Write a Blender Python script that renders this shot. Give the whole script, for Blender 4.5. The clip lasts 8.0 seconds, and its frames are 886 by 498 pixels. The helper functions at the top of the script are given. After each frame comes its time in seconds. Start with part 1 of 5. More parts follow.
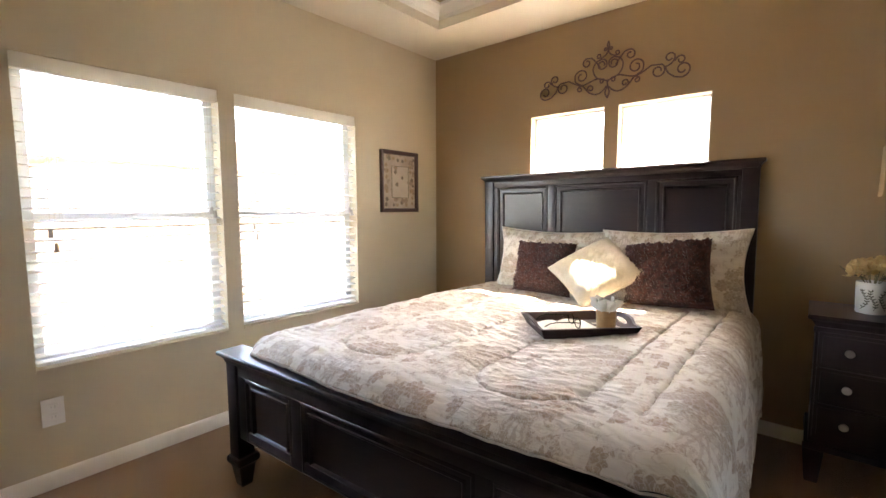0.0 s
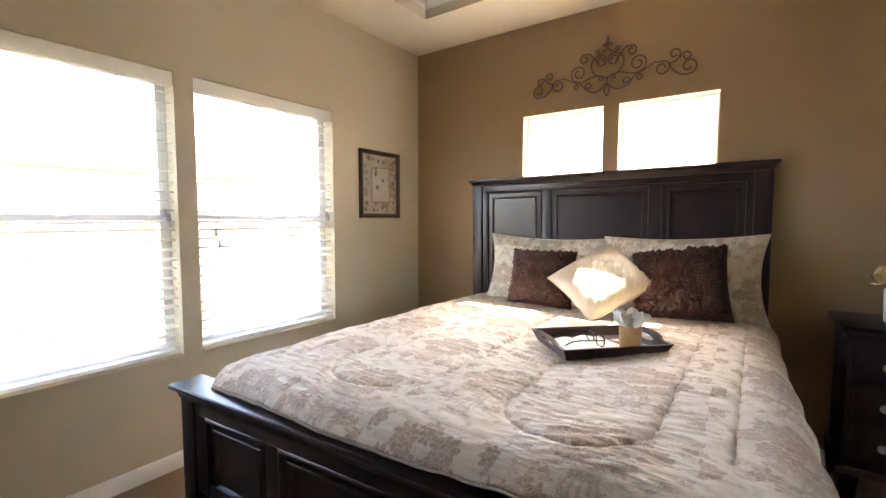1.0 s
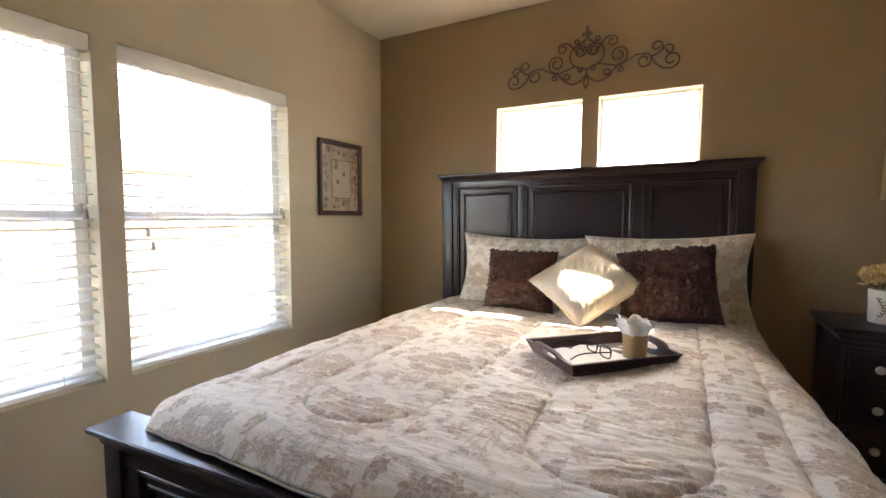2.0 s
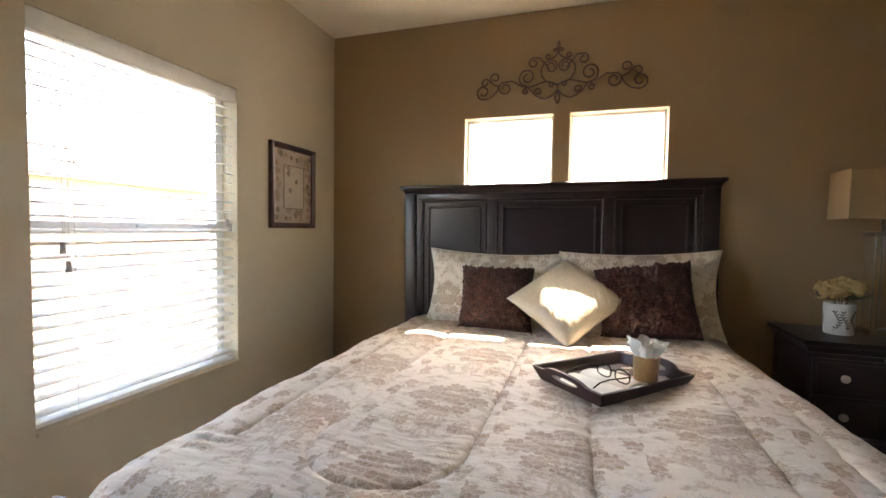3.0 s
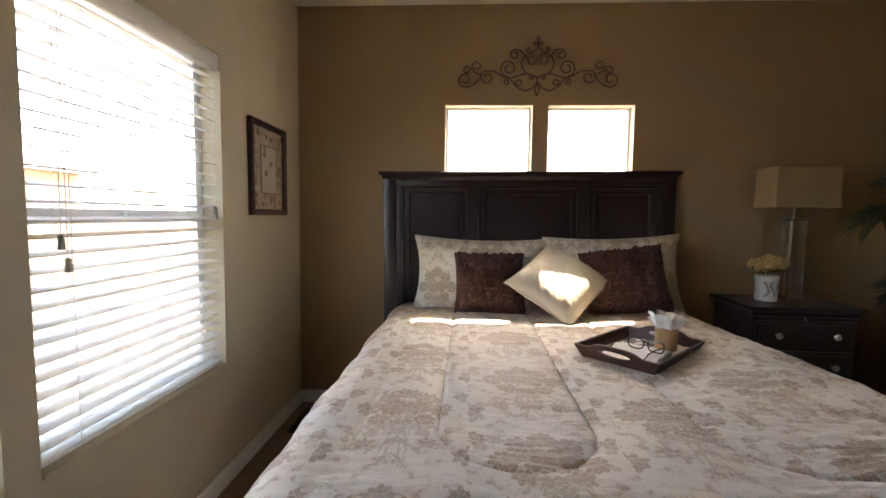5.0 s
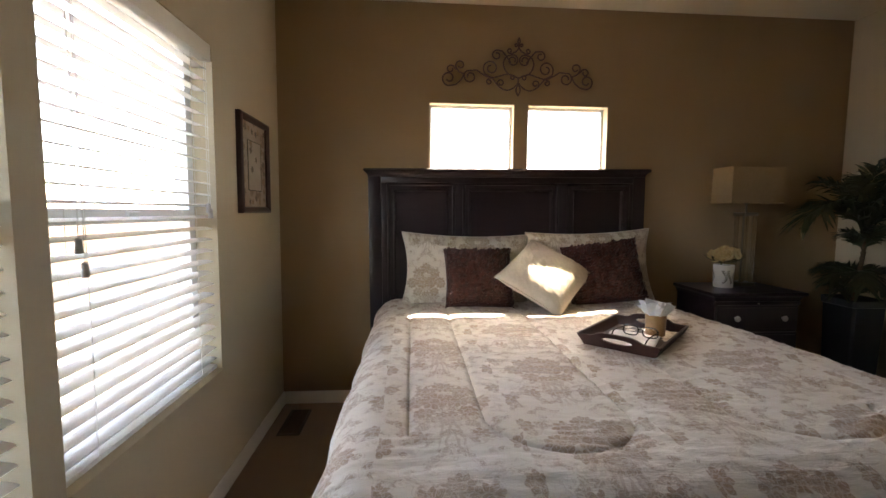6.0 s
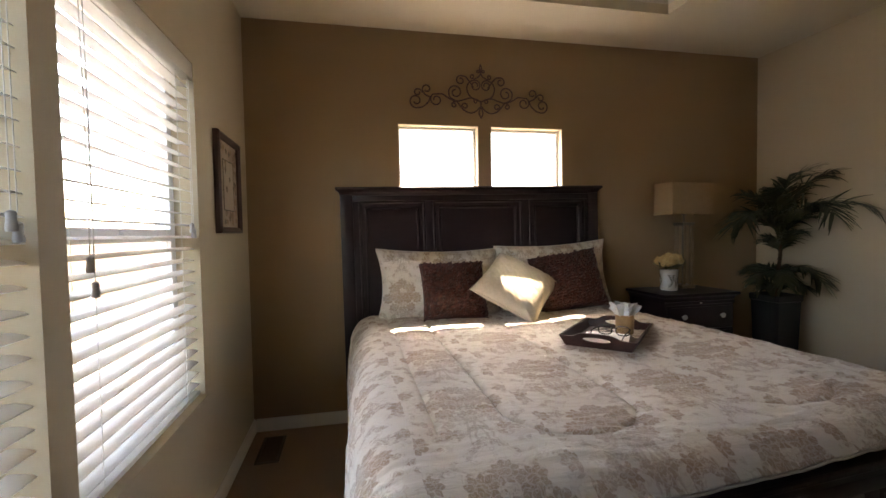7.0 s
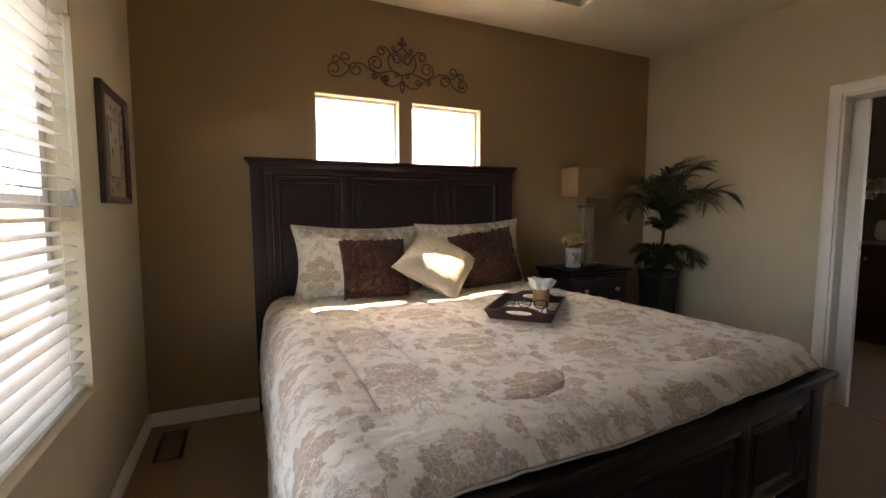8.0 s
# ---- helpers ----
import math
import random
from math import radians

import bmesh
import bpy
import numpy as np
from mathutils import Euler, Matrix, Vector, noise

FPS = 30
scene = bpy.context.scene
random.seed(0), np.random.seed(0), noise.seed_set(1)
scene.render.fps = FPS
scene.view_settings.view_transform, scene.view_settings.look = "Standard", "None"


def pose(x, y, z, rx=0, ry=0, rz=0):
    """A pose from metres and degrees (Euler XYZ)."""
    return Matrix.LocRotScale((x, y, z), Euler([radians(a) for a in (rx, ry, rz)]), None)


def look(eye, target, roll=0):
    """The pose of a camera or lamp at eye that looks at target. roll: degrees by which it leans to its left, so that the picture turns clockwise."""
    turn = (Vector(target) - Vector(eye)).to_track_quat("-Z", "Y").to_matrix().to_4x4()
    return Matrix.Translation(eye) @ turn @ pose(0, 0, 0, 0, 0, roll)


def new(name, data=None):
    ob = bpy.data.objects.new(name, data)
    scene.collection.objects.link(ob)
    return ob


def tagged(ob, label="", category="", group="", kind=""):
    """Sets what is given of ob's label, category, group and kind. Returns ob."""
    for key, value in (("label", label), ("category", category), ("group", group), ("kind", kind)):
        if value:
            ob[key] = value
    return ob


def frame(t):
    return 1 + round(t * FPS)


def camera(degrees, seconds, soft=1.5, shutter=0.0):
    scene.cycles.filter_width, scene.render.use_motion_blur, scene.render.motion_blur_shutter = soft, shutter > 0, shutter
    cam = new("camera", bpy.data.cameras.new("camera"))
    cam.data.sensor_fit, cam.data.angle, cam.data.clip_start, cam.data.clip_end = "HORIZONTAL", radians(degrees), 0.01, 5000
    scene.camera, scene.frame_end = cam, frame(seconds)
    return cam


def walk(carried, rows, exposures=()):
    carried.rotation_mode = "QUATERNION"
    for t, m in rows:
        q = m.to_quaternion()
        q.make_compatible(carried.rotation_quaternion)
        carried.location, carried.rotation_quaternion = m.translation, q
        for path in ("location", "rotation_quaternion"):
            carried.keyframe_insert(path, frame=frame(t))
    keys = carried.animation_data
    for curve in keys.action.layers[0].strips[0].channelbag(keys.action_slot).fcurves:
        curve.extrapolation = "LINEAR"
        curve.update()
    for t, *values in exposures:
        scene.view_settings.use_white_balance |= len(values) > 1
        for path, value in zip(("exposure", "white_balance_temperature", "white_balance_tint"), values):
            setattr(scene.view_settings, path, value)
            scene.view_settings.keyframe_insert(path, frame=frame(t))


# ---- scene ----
cam = camera(90.6, 8.0)
PATH = [
    (0, (2.448, -2.814, 1.206), (1.164, -1.292, 1.018), -0.1),
    (0.5, (2.306, -2.753, 1.196), (1.075, -1.186, 1.028), 0.4),
    (1, (2.165, -2.7, 1.173), (1.007, -1.076, 1.031), 0.1),
    (1.5, (2.067, -2.64, 1.17), (0.983, -0.967, 1.014), -0.2),
    (3, (1.59, -2.547, 1.18), (0.974, -0.646, 1.089), 0.9),
    (3.5, (1.473, -2.568, 1.165), (0.987, -0.631, 1.073), 0.2),
    (4, (1.325, -2.597, 1.177), (0.967, -0.635, 1.027), 0.9),
    (4.5, (1.17, -2.624, 1.177), (0.94, -0.643, 1.035), 1.0),
    (6, (0.784, -2.682, 1.187), (0.927, -0.694, 1.017), 0.5),
    (6.5, (0.664, -2.7, 1.158), (0.952, -0.723, 1.065), -0.1),
    (7, (0.578, -2.733, 1.158), (0.993, -0.778, 1.083), -1.0),
    (7.5, (0.524, -2.72, 1.166), (1.113, -0.815, 1.013), -0.1),
    (8, (0.491, -2.682, 1.134), (1.314, -0.867, 0.972), 0.1),
]
walk(cam, [(t, look(eye, target, roll)) for t, eye, target, roll in PATH], exposures=((0.0, 5.88, 7500, 17), (1.5, 5.52, 7450, 16), (3.5, 4.95, 7550, 16), (4.5, 4.7, 7600, 16), (7.0, 4.42, 7950, 18), (8.0, 4.48, 8500, 19)))

# ---- world, sun, exposure ----
SUN_WAY = Vector((0.22, 1.0, 1.65)).normalized()
world = bpy.data.worlds.new("sky_world")
scene.world = world
world.use_nodes = True
wn = world.node_tree.nodes
sky = wn.new("ShaderNodeTexSky")
sky.sky_type = 'NISHITA'
sky.sun_disc = False
sky.sun_elevation = math.asin(SUN_WAY.z)
sky.sun_rotation = math.atan2(SUN_WAY.x, SUN_WAY.y)
world.node_tree.links.new(sky.outputs[0], wn["Background"].inputs[0])
wn["Background"].inputs[1].default_value = 0.15
sun_data = bpy.data.lights.new("sun", 'SUN')
sun_data.energy = 2.4
sun_data.angle = radians(0.5)
sun_data.color = (1.0, 0.95, 0.87)
sun = new("sun", sun_data)
sun.matrix_world = look(SUN_WAY * 20, (0, 0, 0))

# ---- sizes of the room ----
ROOM_X, ROOM_Y, CEIL = 3.565, -5.60, 2.407
WALL = 0.16
XC = 1.40            # middle of the bed


# ---- node helpers ----
class Nodes:
    """A material's node tree with short calls."""

    def __init__(self, name):
        self.mat = bpy.data.materials.new(name)
        self.mat.use_nodes = True
        self.tree = self.mat.node_tree
        self.bsdf = self.tree.nodes["Principled BSDF"]

    def node(self, kind, **inputs):
        n = self.tree.nodes.new(kind)
        for key, value in inputs.items():
            self.put(n.inputs[key.replace("_", " ")], value)
        return n

    def put(self, socket, value):
        if isinstance(value, bpy.types.NodeSocket):
            self.tree.links.new(value, socket)
        else:
            socket.default_value = value

    def set(self, key, value):
        self.put(self.bsdf.inputs[key], value)

    def coord(self, kind="Object"):
        return self.node("ShaderNodeTexCoord").outputs[kind]

    def scaled(self, vector, scale, shift=(0, 0, 0)):
        n = self.node("ShaderNodeMapping", Vector=vector)
        n.inputs["Scale"].default_value = scale
        n.inputs["Location"].default_value = shift
        return n.outputs[0]

    def noise(self, vector, scale, detail=4.0, rough=0.55, colour=False):
        n = self.node("ShaderNodeTexNoise", Vector=vector, Scale=scale, Detail=detail, Roughness=rough)
        return n.outputs["Color" if colour else "Fac"]

    def ramp(self, fac, *stops):
        n = self.node("ShaderNodeValToRGB", Fac=fac)
        el = n.color_ramp.elements
        while len(el) < len(stops):
            el.new(0.5)
        for e, (pos, col) in zip(el, stops):
            e.position = pos
            e.color = (*col, 1) if len(col) == 3 else col
        return n.outputs["Color"]

    def math(self, op, a, b=0.0, c=0.0):
        n = self.node("ShaderNodeMath")
        n.operation = op
        for s, v in zip(n.inputs, (a, b, c)):
            self.put(s, v)
        return n.outputs[0]

    def mix(self, fac, a, b):
        n = self.node("ShaderNodeMix")
        n.data_type = 'RGBA'
        self.put(n.inputs[0], fac)
        for s, v in ((n.inputs[6], a), (n.inputs[7], b)):
            self.put(s, (*v, 1) if isinstance(v, tuple) and len(v) == 3 else v)
        return n.outputs[2]

    def bump(self, height, strength, distance=0.002):
        n = self.node("ShaderNodeBump", Height=height, Strength=strength, Distance=distance)
        self.set("Normal", n.outputs[0])


def grey(v):
    return (v, v, v)


def tone(col, k):
    return tuple(min(1, c * k) for c in col)


def paint(name, col, rough=0.75, orange_peel=0.25):
    """Rolled wall paint: faint roller texture and slow colour drift."""
    n = Nodes(name)
    p = n.coord()
    slow = n.noise(p, 1.3, 3)
    n.set("Base Color", n.ramp(slow, (0.3, tone(col, 0.95)), (0.7, tone(col, 1.04))))
    n.set("Roughness", n.math("ADD", n.math("MULTIPLY", n.noise(p, 9, 2), 0.1), rough - 0.05))
    n.bump(n.noise(p, 160, 3, 0.6), orange_peel, 0.0012)
    return n.mat


def dark_wood(name, col, rough=0.32):
    """Dark stained wood with a satin lacquer; faint grain and handling marks."""
    n = Nodes(name)
    p = n.coord()
    grain = n.noise(n.scaled(p, (3, 30, 30)), 3, 5, 0.6)
    n.set("Base Color", n.ramp(grain, (0.25, tone(col, 0.8)), (0.75, tone(col, 1.2))))
    n.set("Roughness", n.math("ADD", n.math("MULTIPLY", n.noise(p, 14, 4), 0.06), rough - 0.03))
    n.set("Specular IOR Level", 0.5)
    n.bump(grain, 0.03, 0.0006)
    return n.mat


def plain(name, col, rough=0.5, metal=0.0, vary=0.06, scale=30, bump=0.05):
    n = Nodes(name)
    p = n.coord()
    f = n.noise(p, scale, 4)
    n.set("Base Color", n.ramp(f, (0.25, tone(col, 1 - vary)), (0.75, tone(col, 1 + vary))))
    n.set("Roughness", n.math("ADD", n.math("MULTIPLY", f, 0.12), rough - 0.06))
    n.set("Metallic", metal)
    n.bump(f, bump, 0.002)
    return n.mat


def carpet(name, col):
    n = Nodes(name)
    p = n.coord()
    tuft = n.noise(p, 260, 3, 0.7)
    nap = n.noise(n.scaled(p, (1.5, 0.7, 1)), 3.0, 4)
    c = n.mix(n.math("MULTIPLY", tuft, 0.8), tone(col, 0.6), tone(col, 1.3))
    n.set("Base Color", n.mix(n.math("MULTIPLY", nap, 0.5), c, tone(col, 0.72)))
    n.set("Roughness", 0.95)
    n.set("Sheen Weight", 0.25)
    n.bump(tuft, 0.9, 0.008)
    return n.mat


def damask(name, ground, figure, cell=(0.285, 0.37), coordinate="UV"):
    """Woven damask: mirrored leafy medallions in a half-drop repeat, broken up as a printed flower is."""
    n = Nodes(name)
    p = n.coord(coordinate)
    wob = n.noise(p, 9, 3, 0.6, colour=True)
    vm = n.node("ShaderNodeVectorMath")
    vm.operation = 'MULTIPLY_ADD'
    n.put(vm.inputs[0], wob)
    vm.inputs[1].default_value = (0.03, 0.03, 0)
    n.put(vm.inputs[2], p)
    ragged = n.node("ShaderNodeVectorMath")
    ragged.operation = 'MULTIPLY_ADD'
    n.put(ragged.inputs[0], n.noise(p, 55, 2, 0.6, colour=True))
    ragged.inputs[1].default_value = (0.014, 0.014, 0)
    n.put(ragged.inputs[2], vm.outputs[0])
    sep = n.node("ShaderNodeSeparateXYZ", Vector=ragged.outputs[0])
    u = n.math("DIVIDE", sep.outputs[0], cell[0])
    col_id = n.math("FLOOR", u)
    odd = n.math("MULTIPLY", n.math("ABSOLUTE", n.math("FLOORED_MODULO", col_id, 2.0)), 0.5)
    v = n.math("ADD", n.math("DIVIDE", sep.outputs[1], cell[1]), odd)
    fu = n.math("MULTIPLY", n.math("ABSOLUTE", n.math("SUBTRACT", n.math("FRACT", u), 0.5)), cell[0])
    fv = n.math("MULTIPLY", n.math("SUBTRACT", n.math("FRACT", v), 0.5), cell[1])

    def step(value, low, high):
        m = n.node("ShaderNodeMapRange", Value=value)
        m.interpolation_type = 'SMOOTHSTEP'
        m.inputs["From Min"].default_value, m.inputs["From Max"].default_value = low, high
        return m.outputs[0]

    def blossom(cx, cy, size, petals, phase, depth):
        dx = n.math("SUBTRACT", fu, cx)
        dy = n.math("SUBTRACT", fv, cy)
        r = n.math("SQRT", n.math("ADD", n.math("MULTIPLY", dx, dx), n.math("MULTIPLY", dy, dy)))
        a = n.math("ADD", n.math("MULTIPLY", n.math("ARCTAN2", dx, dy), petals), phase)
        lobe = n.math("ADD", 1.0 - depth, n.math("MULTIPLY", n.math("COSINE", a), depth))
        edge = n.math("SUBTRACT", n.math("MULTIPLY", lobe, size), r)
        body = step(edge, -0.0015, 0.0025)
        # pale gaps between the petals and a pale ring round the eye
        gap = n.math("MULTIPLY", n.math("LESS_THAN", n.math("COSINE", a), -0.9), n.math("GREATER_THAN", r, size * 0.42))
        ring = n.math("LESS_THAN", n.math("ABSOLUTE", n.math("SUBTRACT", r, size * 0.36)), size * 0.055)
        around = n.math("ADD", 0.65, n.math("MULTIPLY", n.math("LESS_THAN", edge, -0.0024), 0.35))
        return around, n.math("MULTIPLY", body, n.math("SUBTRACT", 1.0, n.math("ADD", n.math("MULTIPLY", gap, 0.45), n.math("MULTIPLY", ring, 0.35))))

    k = cell[1] / 0.44
    # mirrored scrollwork: noise read in the folded repeat, denser round the bouquets
    fold = n.node("ShaderNodeCombineXYZ", X=fu, Y=fv, Z=n.math("MULTIPLY", odd, 7.0)).outputs[0]
    swirl = n.noise(fold, 24.0 / k, 1.5, 0.5)
    fine = n.noise(fold, 80.0 / k, 2.0, 0.5)
    cx = n.math("DIVIDE", fu, 0.115 * k)
    cy = n.math("DIVIDE", n.math("SUBTRACT", fv, 0.01 * k), 0.20 * k)
    env = n.math("SUBTRACT", 1.0, n.math("ADD", n.math("MULTIPLY", cx, cx), n.math("MULTIPLY", cy, cy)))
    env = n.math("MAXIMUM", env, -0.7)
    leafy = n.math("ADD", n.math("ADD", swirl, n.math("MULTIPLY", env, 0.07)), n.math("MULTIPLY", n.math("SUBTRACT", fine, 0.5), 0.13))
    total = n.math("MULTIPLY", step(leafy, 0.545, 0.585), 0.8)
    # pale veins inside the leaves, and thin drawn scrolls on the ground between them
    vein = n.math("LESS_THAN", n.math("ABSOLUTE", n.math("SUBTRACT", fine, 0.5)), 0.04)
    total = n.math("MULTIPLY", total, n.math("SUBTRACT", 1.0, n.math("MULTIPLY", vein, 0.7)))
    scroll = n.math("LESS_THAN", n.math("ABSOLUTE", n.math("SUBTRACT", n.math("FRACT", n.math("MULTIPLY", swirl, 13.0)), 0.5)), 0.15)
    total = n.math("MAXIMUM", total, n.math("MULTIPLY", n.math("MULTIPLY", scroll, 0.30), step(leafy, 0.43, 0.47)))
    for hx, hy, size, petals, phase, depth in ((0.0, 0.172, 0.034, 9, 0.2, 0.09), (0.050, 0.142, 0.036, 9, 0.3, 0.10), (0.088, 0.082, 0.038, 10, 0.7, 0.09), (0.028, 0.086, 0.042, 10, 0.0, 0.08),
                                               (0.052, 0.022, 0.031, 8, 3.1, 0.11), (0.012, 0.012, 0.020, 5, 0.5, 0.2), (0.072, -0.09, 0.026, 6, 1.6, 0.2), (0.165, -0.13, 0.042, 9, 0.4, 0.10), (0.150, 0.165, 0.030, 8, 0.9, 0.12)):
        around, head = blossom(hx * k, hy * k, size * k, petals, phase, depth)
        total = n.math("MAXIMUM", n.math("MULTIPLY", total, around), head)
    # fine pale drawing inside every leaf and petal
    thread = n.math("LESS_THAN", n.math("ABSOLUTE", n.math("SUBTRACT", n.math("FRACT", n.math("MULTIPLY", n.noise(fold, 46.0 / k, 1.0, 0.5), 9.0)), 0.5)), 0.13)
    total = n.math("MULTIPLY", total, n.math("SUBTRACT", 1.0, n.math("MULTIPLY", thread, 0.38)))
    # stalks below the bouquet
    stalk = n.math("LESS_THAN", n.math("ABSOLUTE", n.math("SUBTRACT", n.math("FRACT", n.math("MULTIPLY", n.math("ADD", fu, n.math("MULTIPLY", fv, 0.16)), 62.0 / k)), 0.5)), 0.2)
    below = n.math("MULTIPLY", step(fv, 0.02 * k, -0.03 * k), n.math("MULTIPLY", step(fv, -0.20 * k, -0.13 * k), step(fu, 0.036 * k, 0.024 * k)))
    total = n.math("MAXIMUM", total, n.math("MULTIPLY", n.math("MULTIPLY", stalk, below), 0.55))
    brush = n.noise(n.scaled(p, (9, 38, 1)), 1.0, 4, 0.65)
    wear = n.math("MULTIPLY", n.ramp(n.noise(p, 60, 4, 0.7), (0.28, grey(0.6)), (0.50, grey(1.0))), n.ramp(brush, (0.30, grey(0.75)), (0.52, grey(1.0))))
    total = n.math("MULTIPLY", total, wear)
    weave = n.noise(p, 700, 2)
    g = n.mix(n.noise(p, 5, 3), tone(ground, 0.95), ground)
    warm = (figure[0] * 1.02, figure[1] * 0.86, figure[2] * 0.72)
    f = n.mix(n.ramp(n.noise(p, 6, 2), (0.42, grey(0)), (0.62, grey(1))), n.mix(n.noise(p, 20, 3), tone(figure, 0.85), tone(figure, 1.2)), warm)
    n.set("Base Color", n.mix(n.math("MULTIPLY", total, 0.83), g, f))
    n.set("Roughness", n.math("SUBTRACT", 0.72, n.math("MULTIPLY", total, 0.14)))
    n.set("Sheen Weight", 0.15)
    pucker = n.noise(n.scaled(p, (11, 44, 1)), 1.0, 4, 0.6)
    n.bump(n.math("ADD", n.math("MULTIPLY", pucker, 5.0), n.math("ADD", n.math("MULTIPLY", weave, 0.5), n.math("MULTIPLY", total, 0.5))), 0.6, 0.002)
    return n.mat


def glass_mat(name, rough=0.0, col=(1, 1, 1)):
    n = Nodes(name)
    n.set("Base Color", (*col, 1))
    n.set("Transmission Weight", 1.0)
    n.set("Roughness", rough)
    n.set("IOR", 1.46)
    return n.mat


def slat_mat():
    """Thin white vinyl that lets some daylight through."""
    n = Nodes("white_blind_slat")
    p = n.coord()
    n.set("Base Color", n.ramp(n.noise(p, 12, 3), (0.3, (0.83, 0.82, 0.78)), (0.7, (0.88, 0.87, 0.83))))
    n.set("Roughness", 0.42)
    thin = n.node("ShaderNodeBsdfTranslucent", Color=(0.85, 0.82, 0.74, 1))
    mix = n.node("ShaderNodeMixShader", Fac=0.48)
    n.put(mix.inputs[1], n.bsdf.outputs[0])
    n.put(mix.inputs[2], thin.outputs[0])
    n.put(n.tree.nodes["Material Output"].inputs["Surface"], mix.outputs[0])
    return n.mat


M_WALL = paint("greige_wall_paint", (0.570, 0.484, 0.340))
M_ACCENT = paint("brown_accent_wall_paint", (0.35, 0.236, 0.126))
M_CEIL = paint("ceiling_paint", (0.74, 0.67, 0.53), 0.8, 0.4)
M_TRAYTOP = paint("tan_tray_ceiling_paint", (0.42, 0.31, 0.15))
M_TRIM = paint("white_trim_paint", (0.83, 0.80, 0.73), 0.45, 0.05)
M_CARPET = carpet("tan_carpet", (0.37, 0.215, 0.11))
M_WOOD = dark_wood("espresso_wood", (0.022, 0.0100, 0.0104), 0.34)
M_TRAYWOOD = dark_wood("dark_walnut_tray_wood", (0.042, 0.015, 0.010), 0.46)
M_VINYL = plain("white_window_vinyl", (0.8, 0.8, 0.78), 0.4, vary=0.02)
M_SLAT = slat_mat()
M_CORD = plain("blind_cord", (0.7, 0.68, 0.62), 0.8)
M_TASSEL = plain("grey_tassel", (0.50, 0.48, 0.45), 0.6)
M_GLASS = glass_mat("window_glass")
M_DAMASK = damask("cream_damask_comforter", (0.740, 0.672, 0.582), (0.320, 0.212, 0.128), (0.335, 0.455))
M_SHAM = damask("cream_damask_sham", (0.79, 0.725, 0.61), (0.36, 0.265, 0.155), (0.29, 0.39))
M_NICKEL = plain("brushed_nickel", (0.55, 0.52, 0.48), 0.3, 1.0, 0.05, 80)
M_IRON = plain("bronze_iron", (0.115, 0.060, 0.054), 0.5, 0.3, 0.3, 60, 0.2)
M_PLATE = plain("white_plastic", (0.8, 0.78, 0.74), 0.4, vary=0.02)


# ---- mesh helpers ----
def shade_smooth(me, angle=35):
    for f in me.polygons:
        f.use_smooth = True
    me.set_sharp_from_angle(angle=radians(angle))


def mesh_of(name, bm, mat, smooth=True):
    me = bpy.data.meshes.new(name)
    bm.normal_update()
    bm.to_mesh(me)
    bm.free()
    for m in (mat if isinstance(mat, (list, tuple)) else [mat]):
        me.materials.append(m)
    if smooth:
        shade_smooth(me)
    return me


def part(name, bm, mat, parent, label="", m=None):
    """One mesh object under a thing or a part."""
    ob = new(name, mesh_of(name, bm, mat))
    ob.parent = parent
    if m is not None:
        ob.matrix_basis = m
    return tagged(ob, label)


def same_part(source, parent, m=None):
    """Another part on the same mesh data."""
    ob = new(source.name.split(".")[0], source.data)
    ob.parent = parent
    if m is not None:
        ob.matrix_basis = m
    return ob


def thing(name, label, category, at=None, group="", kind=""):
    ob = tagged(new(name), label, category, group, kind)
    ob.empty_display_size = 0.1
    if at is not None:
        ob.matrix_basis = at
    return ob


def solo(name, bm, mat, label="", category="", at=None, group="", kind=""):
    ob = tagged(new(name, mesh_of(name, bm, mat)), label, category, group, kind)
    if at is not None:
        ob.matrix_basis = at
    return ob


def add_box(bm, lo, hi, bevel=0.0, m=None, seg=2):
    """A box from corner to corner, its edges rounded by bevel."""
    lo, hi = Vector(lo), Vector(hi)
    made = bmesh.ops.create_cube(bm, size=1.0, matrix=Matrix.Translation((lo + hi) / 2) @ Matrix.Diagonal((*(hi - lo), 1)))
    verts = made["verts"]
    if bevel > 0:
        edges = list({e for v in verts for e in v.link_edges})
        out = bmesh.ops.bevel(bm, geom=edges, offset=bevel, segments=seg, profile=0.6, affect='EDGES')
        verts = list({v for f in out["faces"] for v in f.verts} | {v for v in verts if v.is_valid})
    if m is not None:
        bmesh.ops.transform(bm, matrix=m, verts=verts)
    return verts


def box(lo, hi, bevel=0.0, m=None, seg=2):
    bm = bmesh.new()
    add_box(bm, lo, hi, bevel, m, seg)
    return bm


def skin(bm, rings, closed=True, caps=True):
    """Faces between rings of points; every ring has as many points."""
    rows = [[bm.verts.new(p) for p in ring] for ring in rings]
    n = len(rows[0])
    for a, b in zip(rows, rows[1:]):
        for i in range(n if closed else n - 1):
            j = (i + 1) % n
            bm.faces.new((a[i], a[j], b[j], b[i]))
    if caps and closed:
        bm.faces.new(rows[0][::-1])
        bm.faces.new(rows[-1])
    return rows


def lathe(profile, steps=24, bm=None, m=None):
    """Radius and height pairs turned about z."""
    bm = bm or bmesh.new()
    rings = []
    for r, z in profile:
        ring = [Vector((r * math.cos(a), r * math.sin(a), z)) for a in (2 * math.pi * i / steps for i in range(steps))]
        rings.append([m @ p for p in ring] if m is not None else ring)
    skin(bm, rings)
    return bm


